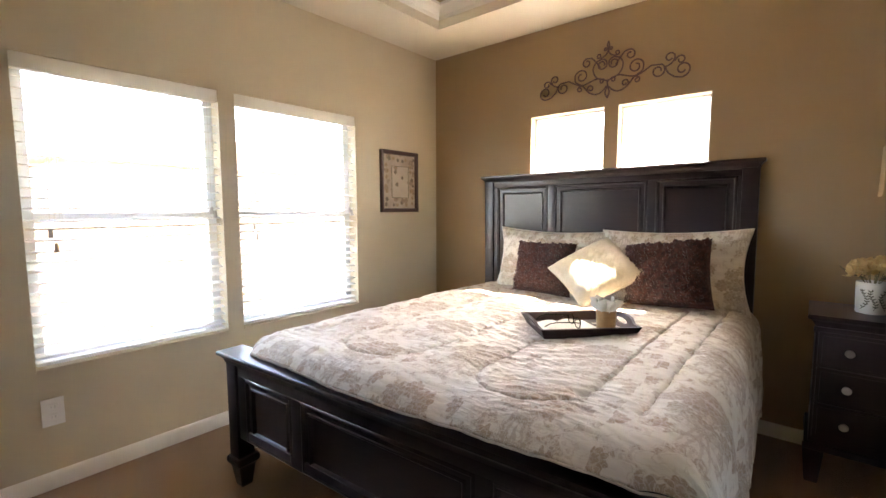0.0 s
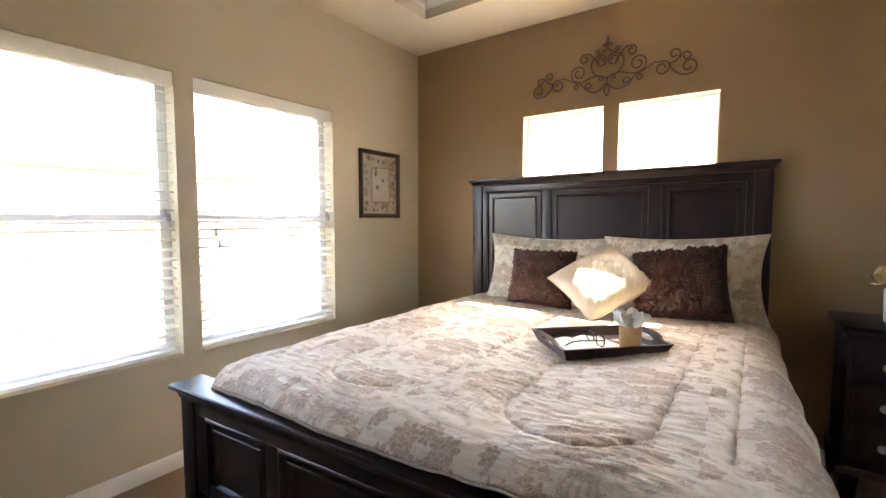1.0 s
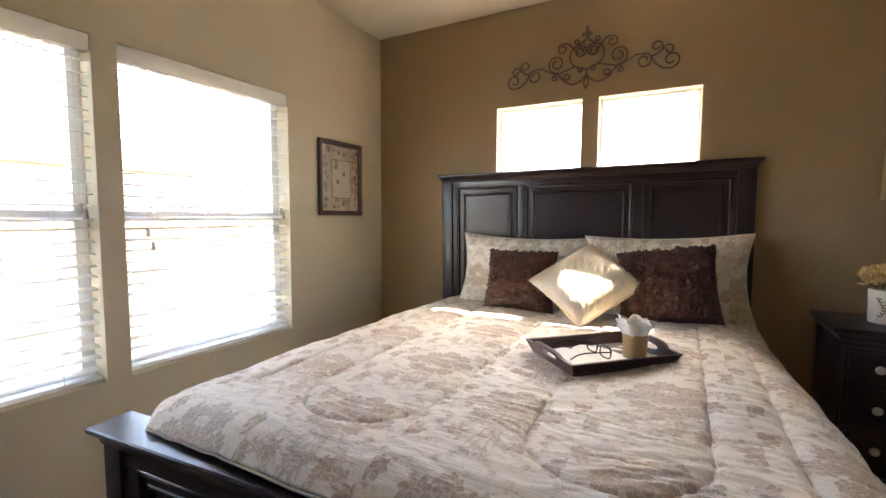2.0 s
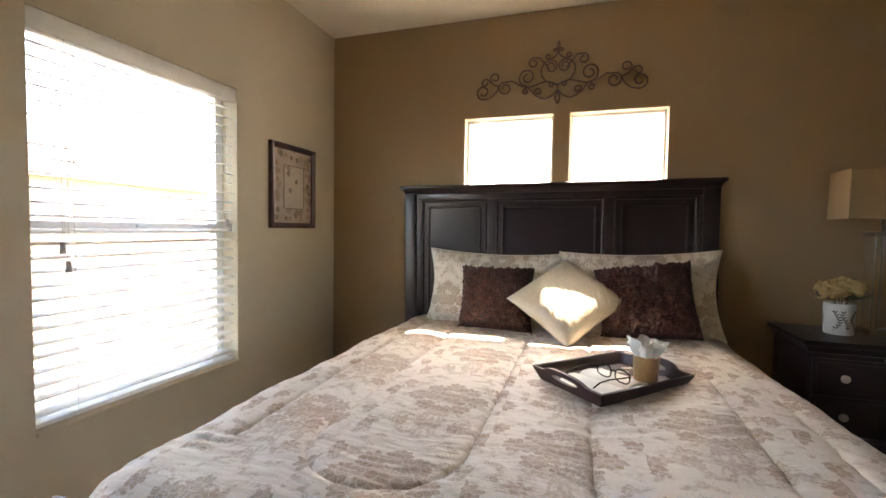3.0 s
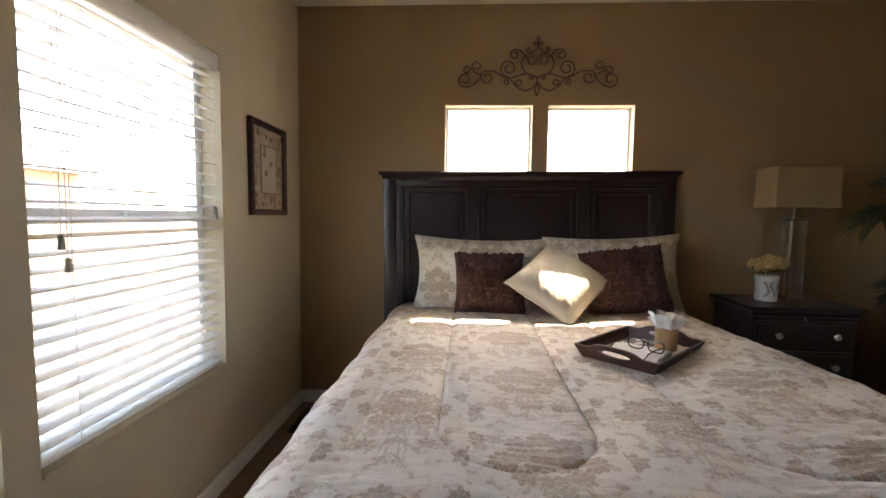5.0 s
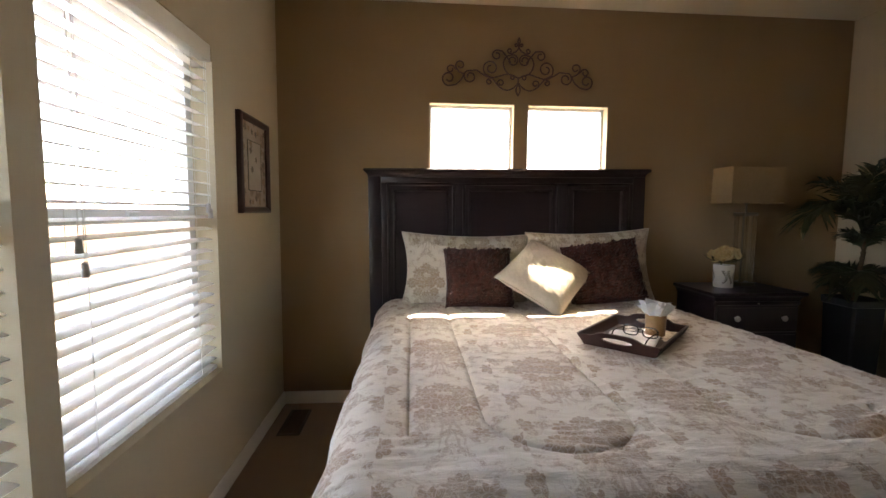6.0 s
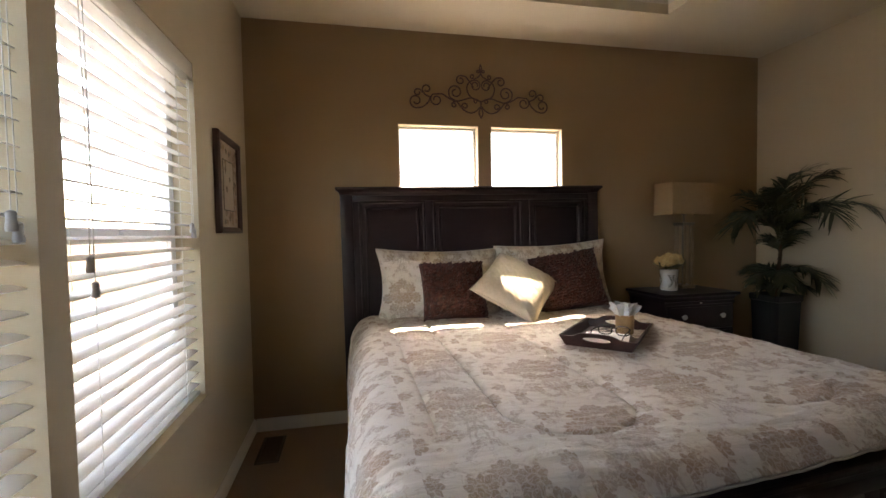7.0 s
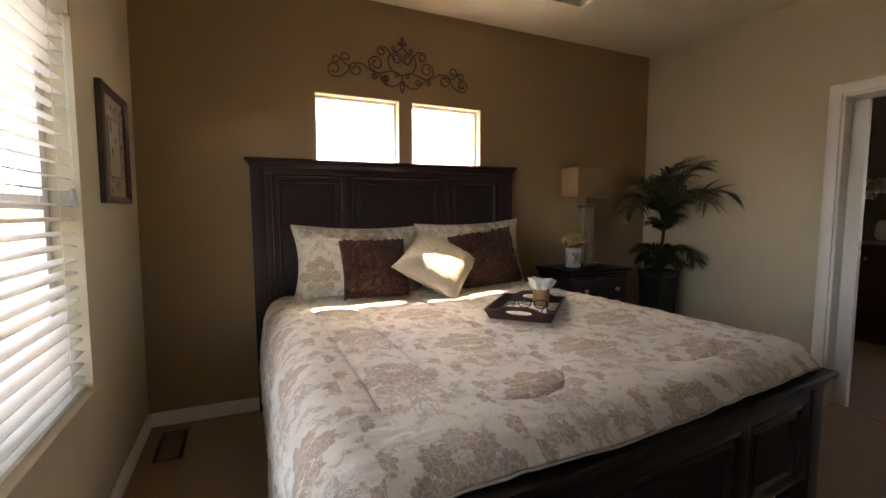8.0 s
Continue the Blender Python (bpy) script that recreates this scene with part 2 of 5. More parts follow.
def square_turn(profile, bm=None, m=None):
    """Half width and height pairs, as a four-sided post or foot."""
    bm = bm or bmesh.new()
    rings = []
    for w, z in profile:
        b = w * 0.12
        ring = [Vector((sx * (w - (b if k else 0)), sy * (w - (0 if k else b)), z))
                for sx, sy, order in ((1, 1, (0, 1)), (-1, 1, (1, 0)), (-1, -1, (0, 1)), (1, -1, (1, 0))) for k in order]
        rings.append([m @ p for p in ring] if m is not None else ring)
    skin(bm, rings)
    return bm


def tube(points, radius, steps=8, bm=None, taper=None):
    """A round bar along points."""
    bm = bm or bmesh.new()
    pts = [Vector(p) for p in points]
    rings, side = [], None
    for i, p in enumerate(pts):
        d = (pts[min(i + 1, len(pts) - 1)] - pts[max(i - 1, 0)]).normalized()
        if side is None:
            side = d.orthogonal().normalized()
        side = (side - d * side.dot(d)).normalized()
        up = d.cross(side)
        r = radius * (taper(i / (len(pts) - 1)) if taper else 1)
        rings.append([p + (side * math.cos(a) + up * math.sin(a)) * r for a in (2 * math.pi * k / steps for k in range(steps))])
    skin(bm, rings)
    return bm


def extrude_profile(profile, a, b, out, up=Vector((0, 0, 1)), bm=None):
    """A moulding: pairs (out, up) carried from a to b."""
    bm = bm or bmesh.new()
    a, b, out = Vector(a), Vector(b), Vector(out)
    skin(bm, [[p + out * o + up * u for o, u in profile] for p in (a, b)])
    bmesh.ops.recalc_face_normals(bm, faces=bm.faces[:])
    return bm


def wall_with_openings(axis, at, thick, u0, u1, z0, z1, holes, bm=None):
    """A wall slab in blocks round its openings. axis: the axis it stands across; u: the other axis; holes: (u0, u1, z0, z1)."""
    bm = bm or bmesh.new()
    us = sorted({u0, u1, *(h[0] for h in holes), *(h[1] for h in holes)})
    zs = sorted({z0, z1, *(h[2] for h in holes), *(h[3] for h in holes)})
    verts = {}

    def vert(w, u, z):
        key = (w, round(u, 5), round(z, 5))
        if key not in verts:
            verts[key] = bm.verts.new((w, u, z) if axis == "x" else (u, w, z))
        return verts[key]

    def solid(i, k):
        if not (0 <= i < len(us) - 1 and 0 <= k < len(zs) - 1):
            return False
        u, z = (us[i] + us[i + 1]) / 2, (zs[k] + zs[k + 1]) / 2
        return not any(h[0] < u < h[1] and h[2] < z < h[3] for h in holes)

    w0, w1 = at, at + thick
    for i in range(len(us) - 1):
        for k in range(len(zs) - 1):
            if not solid(i, k):
                continue
            a, b, c, d = us[i], us[i + 1], zs[k], zs[k + 1]
            for w in (w0, w1):
                bm.faces.new([vert(w, *p) for p in ((a, c), (b, c), (b, d), (a, d))])
            for ok, p, q in ((solid(i - 1, k), (a, c), (a, d)), (solid(i + 1, k), (b, c), (b, d)),
                             (solid(i, k - 1), (a, c), (b, c)), (solid(i, k + 1), (a, d), (b, d))):
                if not ok:
                    bm.faces.new((vert(w0, *p), vert(w0, *q), vert(w1, *q), vert(w1, *p)))
    bmesh.ops.recalc_face_normals(bm, faces=bm.faces[:])
    return bm


# ---- large structure ----
# openings: side windows (y0, y1), clerestory windows (x0, x1), door (y0, y1)
SIDE_WINDOWS = [(-2.553, -1.760), (-1.674, -0.847)]
SIDE_Z = (0.518, 1.828)
HIGH_WINDOWS = [(0.885, 1.405), (1.487, 1.990)]
HIGH_Z = (1.28, 1.838)
DOOR_Y, DOOR_H = (-2.09, -1.315), 1.80

solo("wall_west", wall_with_openings("x", 0.0, -WALL, ROOM_Y - 0.2, 0.0, 0, CEIL + 0.5, [(a, b, *SIDE_Z) for a, b in SIDE_WINDOWS]), M_WALL,
     "greige painted wall with two tall windows", "wall", kind="structure")
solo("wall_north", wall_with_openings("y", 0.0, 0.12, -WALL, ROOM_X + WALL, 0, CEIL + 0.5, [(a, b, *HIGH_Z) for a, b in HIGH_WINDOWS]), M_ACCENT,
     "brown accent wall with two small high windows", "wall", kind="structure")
solo("wall_east", wall_with_openings("x", ROOM_X, WALL, ROOM_Y - 0.2, 0.0, 0, CEIL + 0.5, [(*DOOR_Y, 0, DOOR_H)]), M_WALL,
     "greige painted wall with a doorway", "wall", kind="structure")
solo("wall_south", box((0, ROOM_Y - WALL, 0), (ROOM_X, ROOM_Y, CEIL + 0.5)), M_WALL, "plain greige painted wall", "wall", kind="structure")
solo("floor", box((-0.0, ROOM_Y, -0.12), (ROOM_X + 0.07, 0, 0)), M_CARPET, "tan cut-pile carpet", "floor", kind="structure")

# ceiling: a lower band round a raised tray with a stepped crown
TRAY = (0.43, -5.10, 2.43, -0.46)


def ceiling_band():
    bm = bmesh.new()
    x0, y0, x1, y1 = TRAY
    for lo, hi in (((0, ROOM_Y), (x0, 0)), ((x1, ROOM_Y), (ROOM_X, 0)), ((x0, ROOM_Y), (x1, y0)), ((x0, y1), (x1, 0))):
        add_box(bm, (*lo, CEIL), (*hi, CEIL + 0.06))
    return bm


def ceiling_cove():
    """Upright sides of the tray and the crown under its lid."""
    bm = bmesh.new()
    x0, y0, x1, y1 = TRAY
    steps = ((0.0, 0.058), (0.006, 0.056), (0.010, 0.062), (0.012, 0.078), (0.030, 0.092), (0.052, 0.112), (0.066, 0.118), (0.070, 0.140))
    rings = []
    for o, z in steps:
        rings.append([Vector(p) for p in ((x0 + o - .001, y0 + o, CEIL + z), (x1 - o, y0 + o, CEIL + z), (x1 - o, y1 - o, CEIL + z), (x0 + o - .001, y1 - o, CEIL + z))])
    skin(bm, rings, caps=False)
    return bm


solo("ceiling", ceiling_band(), M_CEIL, "cream painted ceiling band round a raised tray", "ceiling", kind="structure")
solo("ceiling_crown", ceiling_cove(), M_TRIM, "white stepped crown moulding of the tray ceiling", "trim", kind="structure")
solo("ceiling_tray", box((TRAY[0] - .1, TRAY[1] - .1, CEIL + 0.135), (TRAY[2] + .1, TRAY[3] + .1, CEIL + 0.2)), M_TRAYTOP,
     "tan painted raised tray ceiling", "ceiling", kind="structure")
solo("roof", box((-0.4, ROOM_Y - 0.4, CEIL + 0.5), (6.4, 0.45, CEIL + 0.62)), M_TRIM, "plain roof slab over the room", "roof", kind="structure")

BASE_PROFILE = ((0, 0), (0.013, 0), (0.013, 0.058), (0.009, 0.067), (0.005, 0.074), (0, 0.074))


def baseboard(a, b, out):
    solo("baseboard", extrude_profile(BASE_PROFILE, a, b, out), M_TRIM, "white painted baseboard", "baseboard", kind="structure")


baseboard((0, 0, 0), (0, ROOM_Y, 0), (1, 0, 0))
baseboard((0.013, 0, 0), (ROOM_X - 0.013, 0, 0), (0, -1, 0))
baseboard((ROOM_X, 0, 0), (ROOM_X, DOOR_Y[1] + 0.06, 0), (-1, 0, 0))
baseboard((ROOM_X, DOOR_Y[0] - 0.06, 0), (ROOM_X, ROOM_Y, 0), (-1, 0, 0))


# ---- windows ----
def pane_of(parent, lo, hi):
    p = part("pane", box(lo, hi), M_GLASS, parent, "clear glass pane")
    p.visible_shadow = False
    return p


def side_window(index, y0, y1):
    z0, z1 = SIDE_Z
    w = thing(f"window_{index}", "white vinyl single-hung window, overbright with daylight", "window", kind="structure")
    xo, xi, f = -0.135, -0.085, 0.045
    for name, lo, hi in (("jamb", (xo, y0, z0), (xi, y0 + f, z1)), ("jamb", (xo, y1 - f, z0), (xi, y1, z1)),
                         ("head", (xo, y0 + f, z1 - f), (xi, y1 - f, z1)), ("bottom_rail", (xo, y0 + f, z0), (xi, y1 - f, z0 + f))):
        part(name, box(lo, hi, 0.004), M_VINYL, w)
    zr = 1.165
    part("meeting_rail", box((xo + 0.004, y0 + f, zr - 0.022), (xi + 0.006, y1 - f, zr + 0.022), 0.004), M_VINYL, w)
    part("sash_lock", box((xi + 0.006, (y0 + y1) / 2 - 0.03, zr + 0.002), (xi + 0.02, (y0 + y1) / 2 + 0.03, zr + 0.014), 0.003), M_VINYL, w)
    for z in ((z0 + f, zr - 0.022), (zr + 0.022, z1 - f)):
        pane_of(w, (xo + 0.02, y0 + f, z[0]), (xo + 0.024, y1 - f, z[1]))
    part("window_sill", box((-0.084, y0 - 0.0, z0 + 0.0005), (0.012, y1 + 0.0, z0 + 0.014), 0.004), M_WALL, w, "painted drywall sill")


def high_window(index, x0, x1):
    z0, z1 = HIGH_Z
    w = thing(f"window_{index}", "small fixed high window glowing with sky", "window", kind="structure")
    yo, yi, f = 0.10, 0.060, 0.020
    for name, lo, hi in (("jamb", (x0, yi, z0), (x0 + f, yo, z1)), ("jamb", (x1 - f, yi, z0), (x1, yo, z1)),
                         ("head", (x0 + f, yi, z1 - f), (x1 - f, yo, z1)), ("bottom_rail", (x0 + f, yi, z0), (x1 - f, yo, z0 + f))):
        part(name, box(lo, hi, 0.003), M_VINYL, w)
    for lo, hi in (((x0, 0.002, z0), (x0 + 0.005, yi, z1)), ((x1 - 0.005, 0.002, z0), (x1, yi, z1)), ((x0 + 0.005, 0.002, z1 - 0.005), (x1 - 0.005, yi, z1))):
        part("reveal", box(lo, hi), M_WALL, w, "pale painted reveal")
    pane_of(w, (x0 + f, 0.08, z0 + f), (x1 - f, 0.084, z1 - f))


for i, (a, b) in enumerate(SIDE_WINDOWS):
    side_window(i + 1, a, b)
for i, (a, b) in enumerate(HIGH_WINDOWS):
    high_window(i + 3, a, b)


def blind(y0, y1, seed):
    """Horizontal slat blind in the window recess."""
    rnd = random.Random(seed)
    z0, z1 = SIDE_Z
    b = thing("window_blind", "white two-inch slat blind, lowered with slats open", "window blind", group="window blinds")
    g = 0.006
    part("valance", box((-0.045, y0 + 0.002, z1 - 0.066), (-0.001, y1 - 0.002, z1 - 0.002), 0.006), M_SLAT, b, "white blind valance")
    part("headrail", box((-0.08, y0 + g, z1 - 0.05), (-0.037, y1 - g, z1 - 0.006), 0.002), M_SLAT, b)
    part("bottom_rail", box((-0.068, y0 + g, z0 + 0.018), (-0.016, y1 - g, z0 + 0.034), 0.005), M_SLAT, b)
    top, low, pitch = z1 - 0.085, z0 + 0.06, 0.0445
    count = int((top - low) / pitch) + 1
    bm = bmesh.new()
    n = 6
    rings = []
    for y in (y0 + g, y1 - g):
        up = [(-0.025 + 0.05 * k / n, 0.0035 * (1 - (2 * k / n - 1) ** 2)) for k in range(n + 1)]
        rings.append([Vector((x, y, z + 0.0022)) for x, z in up] + [Vector((x, y, z)) for x, z in reversed(up)])
    skin(bm, rings)
    bmesh.ops.recalc_face_normals(bm, faces=bm.faces[:])
    first = None
    for k in range(count):
        m = pose(-0.042, 0, low + pitch * k + rnd.uniform(-.0008, .0008), rnd.uniform(-.1, .1), 9 + rnd.uniform(-0.7, 0.7), 0)
        if first is None:
            first = part("slat", bm, M_SLAT, b, m=m)
        else:
            same_part(first, b, m)
    w = y1 - y0
    for f in (0.16, 0.84):
        for x in (-0.066, -0.018):
            part("ladder_cord", tube([(x, y0 + w * f, z0 + 0.03), (x, y0 + w * f, z1 - 0.05)], 0.0011, 5), M_CORD, b)
    for f, drop, far in ((0.105, 0.73, 0), (0.125, 0.79, 1)):
        y = y0 + w * f
        part("pull_cord", tube([(-0.004, y, z1 - 0.06), (-0.002, y + 0.002, z1 - 0.4), (-0.003, y, z1 - drop + 0.02)], 0.0012, 5), M_CORD, b)
        part("tassel", lathe(((0.004, 0.038), (0.008, 0.034), (0.0075, 0.022), (0.0095, 0.006), (0.0085, 0.0)), 12, m=Matrix.Translation((-0.003, y, z1 - drop - 0.018))), M_TASSEL, b, "small grey cord tassel")
    for f in (0.93, 0.95):
        y = y0 + w * f
        part("tilt_cord", tube([(-0.006, y, z1 - 0.06), (-0.006, y, z1 - 0.62)], 0.0012, 5), M_CORD, b)
        part("tassel", lathe(((0.004, 0.038), (0.008, 0.034), (0.0075, 0.022), (0.0095, 0.006), (0.0085, 0.0)), 12, m=Matrix.Translation((-0.006, y, z1 - 0.655 - (0.02 if f > .94 else 0)))), M_TASSEL, b)
    return b


for i, (a, b) in enumerate(SIDE_WINDOWS):
    blind(a, b, 3 + i)


# ---- doorway and the room behind it ----
def casing():
    d = thing("door_1", "white-cased doorway with an open pocket door", "doorway", kind="structure")
    y0, y1 = DOOR_Y
    w, t = 0.058, 0.016
    prof = ((0, 0), (0, t * 0.6), (w * 0.3, t), (w * 0.85, t), (w, t * 0.7), (w, 0))
    for side, y, s in (("side_casing", y1, 1), ("side_casing", y0, -1)):
        bm = bmesh.new()
        skin(bm, [[Vector((ROOM_X - o, y + s * u, z)) for u, o in prof] for z in (0, DOOR_H + w)])
        bmesh.ops.recalc_face_normals(bm, faces=bm.faces[:])
        part(side, bm, M_TRIM, d)
    bm = bmesh.new()
    skin(bm, [[Vector((ROOM_X - o, y, DOOR_H + u)) for u, o in prof] for y in (y0, y1)])
    bmesh.ops.recalc_face_normals(bm, faces=bm.faces[:])
    part("head_casing", bm, M_TRIM, d)
    for y, s in ((y1, -1), (y0, 1)):
        part("jamb", box((ROOM_X + 0.001, min(y, y + s * 0.016), 0), (ROOM_X + WALL + 0.01, max(y, y + s * 0.016), DOOR_H), 0.002), M_TRIM, d)
    part("head_jamb", box((ROOM_X + 0.001, y0 + 0.016, DOOR_H - 0.016), (ROOM_X + WALL + 0.01, y1 - 0.016, DOOR_H), 0.002), M_TRIM, d)
    leaf = part("door_leaf", box((ROOM_X + 0.085, y1 - 0.085, 0.012), (ROOM_X + 0.12, y1 - 0.0165, DOOR_H - 0.03), 0.003), M_TRIM, d, "white door edge standing open")
    part("latch_plate", box((ROOM_X + 0.093, y1 - 0.0875, 0.93), (ROOM_X + 0.112, y1 - 0.0848, 0.985), 0.002), M_NICKEL, leaf, "brushed metal latch")


casing()
M_PLANK = dark_wood("brown_plank_floor", (0.34, 0.235, 0.155), 0.5)
M_BATHWALL = paint("taupe_wall_paint", (0.25, 0.21, 0.18))
BX = ROOM_X + WALL
solo("floor_bathroom", box((ROOM_X + 0.075, -3.4, -0.12), (6.2, 0.2, 0.002)), M_PLANK, "brown wood-look floor", "floor", kind="structure")
# the east wall's opening is unseen, added to send daylight through the doorway
solo("wall_bathroom_east", wall_with_openings("x", 6.0, 0.12, -3.4, 0.2, 0, CEIL, [(-2.75, -2.2, 1.1, 1.95)]), M_BATHWALL, "taupe painted wall", "wall", kind="structure")
solo("wall_bathroom_north", box((BX, -0.32, 0), (6.0, -0.2, CEIL)), M_BATHWALL, "taupe painted wall", "wall", kind="structure")
solo("wall_bathroom_south", box((BX, -3.40, 0), (6.0, -3.28, CEIL)), M_BATHWALL, "taupe painted wall", "wall", kind="structure")
solo("ceiling_bathroom", box((BX, -3.4, CEIL), (6.12, 0.2, CEIL + 0.06)), M_CEIL, "cream ceiling", "ceiling", kind="structure")


# ---- outdoors ----
M_GROUND = plain("pale_gravel", (0.27, 0.23, 0.19), 0.95, 0, 0.25, 2.5, 0.4)
M_STUCCO = paint("tan_stucco", (0.29, 0.20, 0.125), 0.9, 0.9)
M_ROOF = plain("brown_roof_tile", (0.20, 0.12, 0.08), 0.9, 0, 0.3, 9, 0.5)
solo("ground", box((-400, -400, -0.45), (400, 400, -0.35)), M_GROUND, "pale gravel yard reaching the horizon", "ground", kind="structure")


def garden_wall():
    w = thing("garden_wall", "tan block garden wall across the side yard", "garden wall", kind="structure")
    part("wall_body", box((-4.75, -30, -0.36), (-4.55, 30, 1.12)), M_STUCCO, w)
    part("coping", box((-4.79, -30, 1.12), (-4.51, 30, 1.19), 0.01), M_STUCCO, w)


garden_wall()


def far_house(y, x, width):
    h = thing("neighbour_house", "tan stucco house with a low tiled roof", "house", at=pose(x, y, -0.36))
    part("wall", box((-9, -width / 2, 0), (0, width / 2, 2.9)), M_STUCCO, h)
    bm = bmesh.new()
    o = 0.45
    a = [bm.verts.new(p) for p in ((-9 - o, -width / 2 - o, 2.85), (o, -width / 2 - o, 2.85), (o, width / 2 + o, 2.85), (-9 - o, width / 2 + o, 2.85))]
    r = [bm.verts.new(p) for p in ((-4.5, -width / 2 + 3.6, 4.5), (-4.5, width / 2 - 3.6, 4.5))]
    for f in ((a[3], a[2], a[1], a[0]), (a[0], a[1], r[0]), (a[1], a[2], r[1], r[0]), (a[2], a[3], r[1]), (a[3], a[0], r[0], r[1])):
        bm.faces.new(f)
    part("roof", bm, M_ROOF, h)
    for yy in (-width * 0.25, width * 0.2):
        wdw = part("window", box((0.0, yy - 0.7, 1.0), (0.04, yy + 0.7, 2.2), 0.01), M_VINYL, h)
        part("pane", box((0.041, yy - 0.62, 1.08), (0.046, yy + 0.62, 2.12)), M_BATHWALL, wdw)


far_house(6.0, -13.0, 13.0)
far_house(-12.0, -14.0, 12.0)


# ---- the bed ----
HB = dict(x0=0.540, x1=2.240, top=1.447, front=-0.032, back=-0.004)
FB = dict(x0=0.560, x1=2.300, top=0.600, front=-2.032, back=-1.947, turn=4.3)


def raised_panel(parent, x0, x1, z0, z1, y, border, name="panel"):
    """A field set into a frame, with a stepped moulding round it; it faces -y."""
    bm = bmesh.new()
    # outer bead, a flat border and a sunk field inside its own bead
    steps = ((0.0, 0.0), (0.003, -0.004), (0.009, -0.006), (0.013, -0.004), (0.015, 0.003), (0.017, 0.005), (border, 0.005),
             (border + 0.003, 0.001), (border + 0.008, 0.0), (border + 0.012, 0.004), (border + 0.017, 0.012), (border + 0.02, 0.012))
    rings = []
    for inset, d in steps:
        a, b, c, e = x0 + inset, x1 - inset, z0 + inset, z1 - inset
        rings.append([Vector(p) for p in ((a, y + d, c), (b, y + d, c), (b, y + d, e), (a, y + d, e))])
    rows = skin(bm, rings, caps=False)
    bm.faces.new(rows[-1])
    bmesh.ops.recalc_face_normals(bm, faces=bm.faces[:])
    return part(name, bm, M_WOOD, parent)


def panel_board(parent, x0, x1, z0, z1, y0, y1, fields, rail_low, rail_top, post, border):
    """A frame of posts, rails and stiles with panels in it; y0 is its face."""
    for a, b in ((x0, x0 + post), (x1 - post, x1)):
        part("post", box((a, y0 - 0.010, z0), (b, y1, z1), 0.004), M_WOOD, parent)
    part("top_rail", box((x0 + post, y0, rail_top), (x1 - post, y1, z1), 0.003), M_WOOD, parent)
    part("bottom_rail", box((x0 + post, y0, z0 + 0.14), (x1 - post, y1, rail_low), 0.003), M_WOOD, parent)
    edges = [x0 + post] + [e for f in fields for e in f] + [x1 - post]
    for a, b in zip(edges[0::2], edges[1::2]):
        if b - a > 0.002:
            part("stile", box((a, y0, rail_low), (b, y1, rail_top), 0.003), M_WOOD, parent)
    for a, b in fields:
        raised_panel(parent, a, b, rail_low, rail_top, y0 + 0.003, border)
    part("back_board", box((x0 + post, y0 + 0.0175, z0 + 0.16), (x1 - post, y1 - 0.004, z1 - 0.01)), M_WOOD, parent)


def cornice(x0, x1, y0, y1, z, bm=None):
    """The stepped cap along the top of a bed end."""
    bm = bm or bmesh.new()
    steps = ((-0.004, -0.052), (0.004, -0.05), (0.008, -0.035), (0.018, -0.022), (0.026, -0.018), (0.029, -0.014), (0.029, -0.004), (0.025, 0.0))
    rings = [[Vector(p) for p in ((x0 - o, y0 - o, z + h), (x1 + o, y0 - o, z + h), (x1 + o, y1 + min(o, .003), z + h), (x0 - o, y1 + min(o, .003), z + h))] for o, h in steps]
    skin(bm, rings)
    return bm


bed = thing("bed", "dark espresso wooden panel bed with tall headboard", "bed", at=pose(0, 0, 0))
head = part("headboard", cornice(HB["x0"] + 0.004, HB["x1"] - 0.004, HB["front"], HB["back"], HB["top"]), M_WOOD, bed, "tall three-panel headboard with stepped cornice")
panel_board(head, HB["x0"], HB["x1"], 0.0, HB["top"] - 0.045, HB["front"], HB["back"],
            [(0.648, 1.056), (1.104, 1.698), (1.746, 2.146)], 0.52, 1.362, 0.075, 0.036)
head.matrix_basis = Matrix.Translation((1.39, 0, 0)) @ pose(0, 0, 0, 0, -0.6, 0) @ Matrix.Translation((-1.39, 0, 0))
foot = part("footboard", cornice(FB["x0"] + 0.005, FB["x1"] - 0.005, FB["front"] + 0.012, FB["back"] + 0.012, FB["top"]), M_WOOD, bed, "low panelled footboard with a wide cap")
panel_board(foot, FB["x0"], FB["x1"], 0.13, FB["top"] - 0.045, FB["front"] + 0.022, FB["back"],
            [(0.685, 1.00), (1.055, 1.805), (1.860, 2.175)], 0.225, 0.50, 0.07, 0.034)
for x in (FB["x0"] + 0.043, FB["x1"] - 0.043):
    part("foot", square_turn(((0.024, 0.0), (0.026, 0.01), (0.036, 0.085), (0.041, 0.10), (0.05, 0.108), (0.052, 0.125), (0.046, 0.135)),
                             m=Matrix.Translation((x, (FB["front"] + FB["back"]) / 2 + 0.005, 0))), M_WOOD, foot, "tapered wooden foot")
foot.matrix_basis = Matrix.Translation((FB["x0"], FB["front"], 0)) @ pose(0, 0, 0, 0, 0, FB["turn"]) @ Matrix.Translation((-FB["x0"], -FB["front"], 0))
for x0, x1 in ((0.60, 0.63), (2.165, 2.195)):
    part("side_rail", box((x0, -1.84, 0.20), (x1, -0.05, 0.38), 0.004), M_WOOD, bed)
part("mattress", box((0.68, -1.70, 0.3), (2.12, -0.12, 0.585), 0.05, seg=4), plain("mattress_ticking", (0.7, 0.68, 0.62), 0.9), bed)


# ---- comforter ----
TOP_Z = 0.655


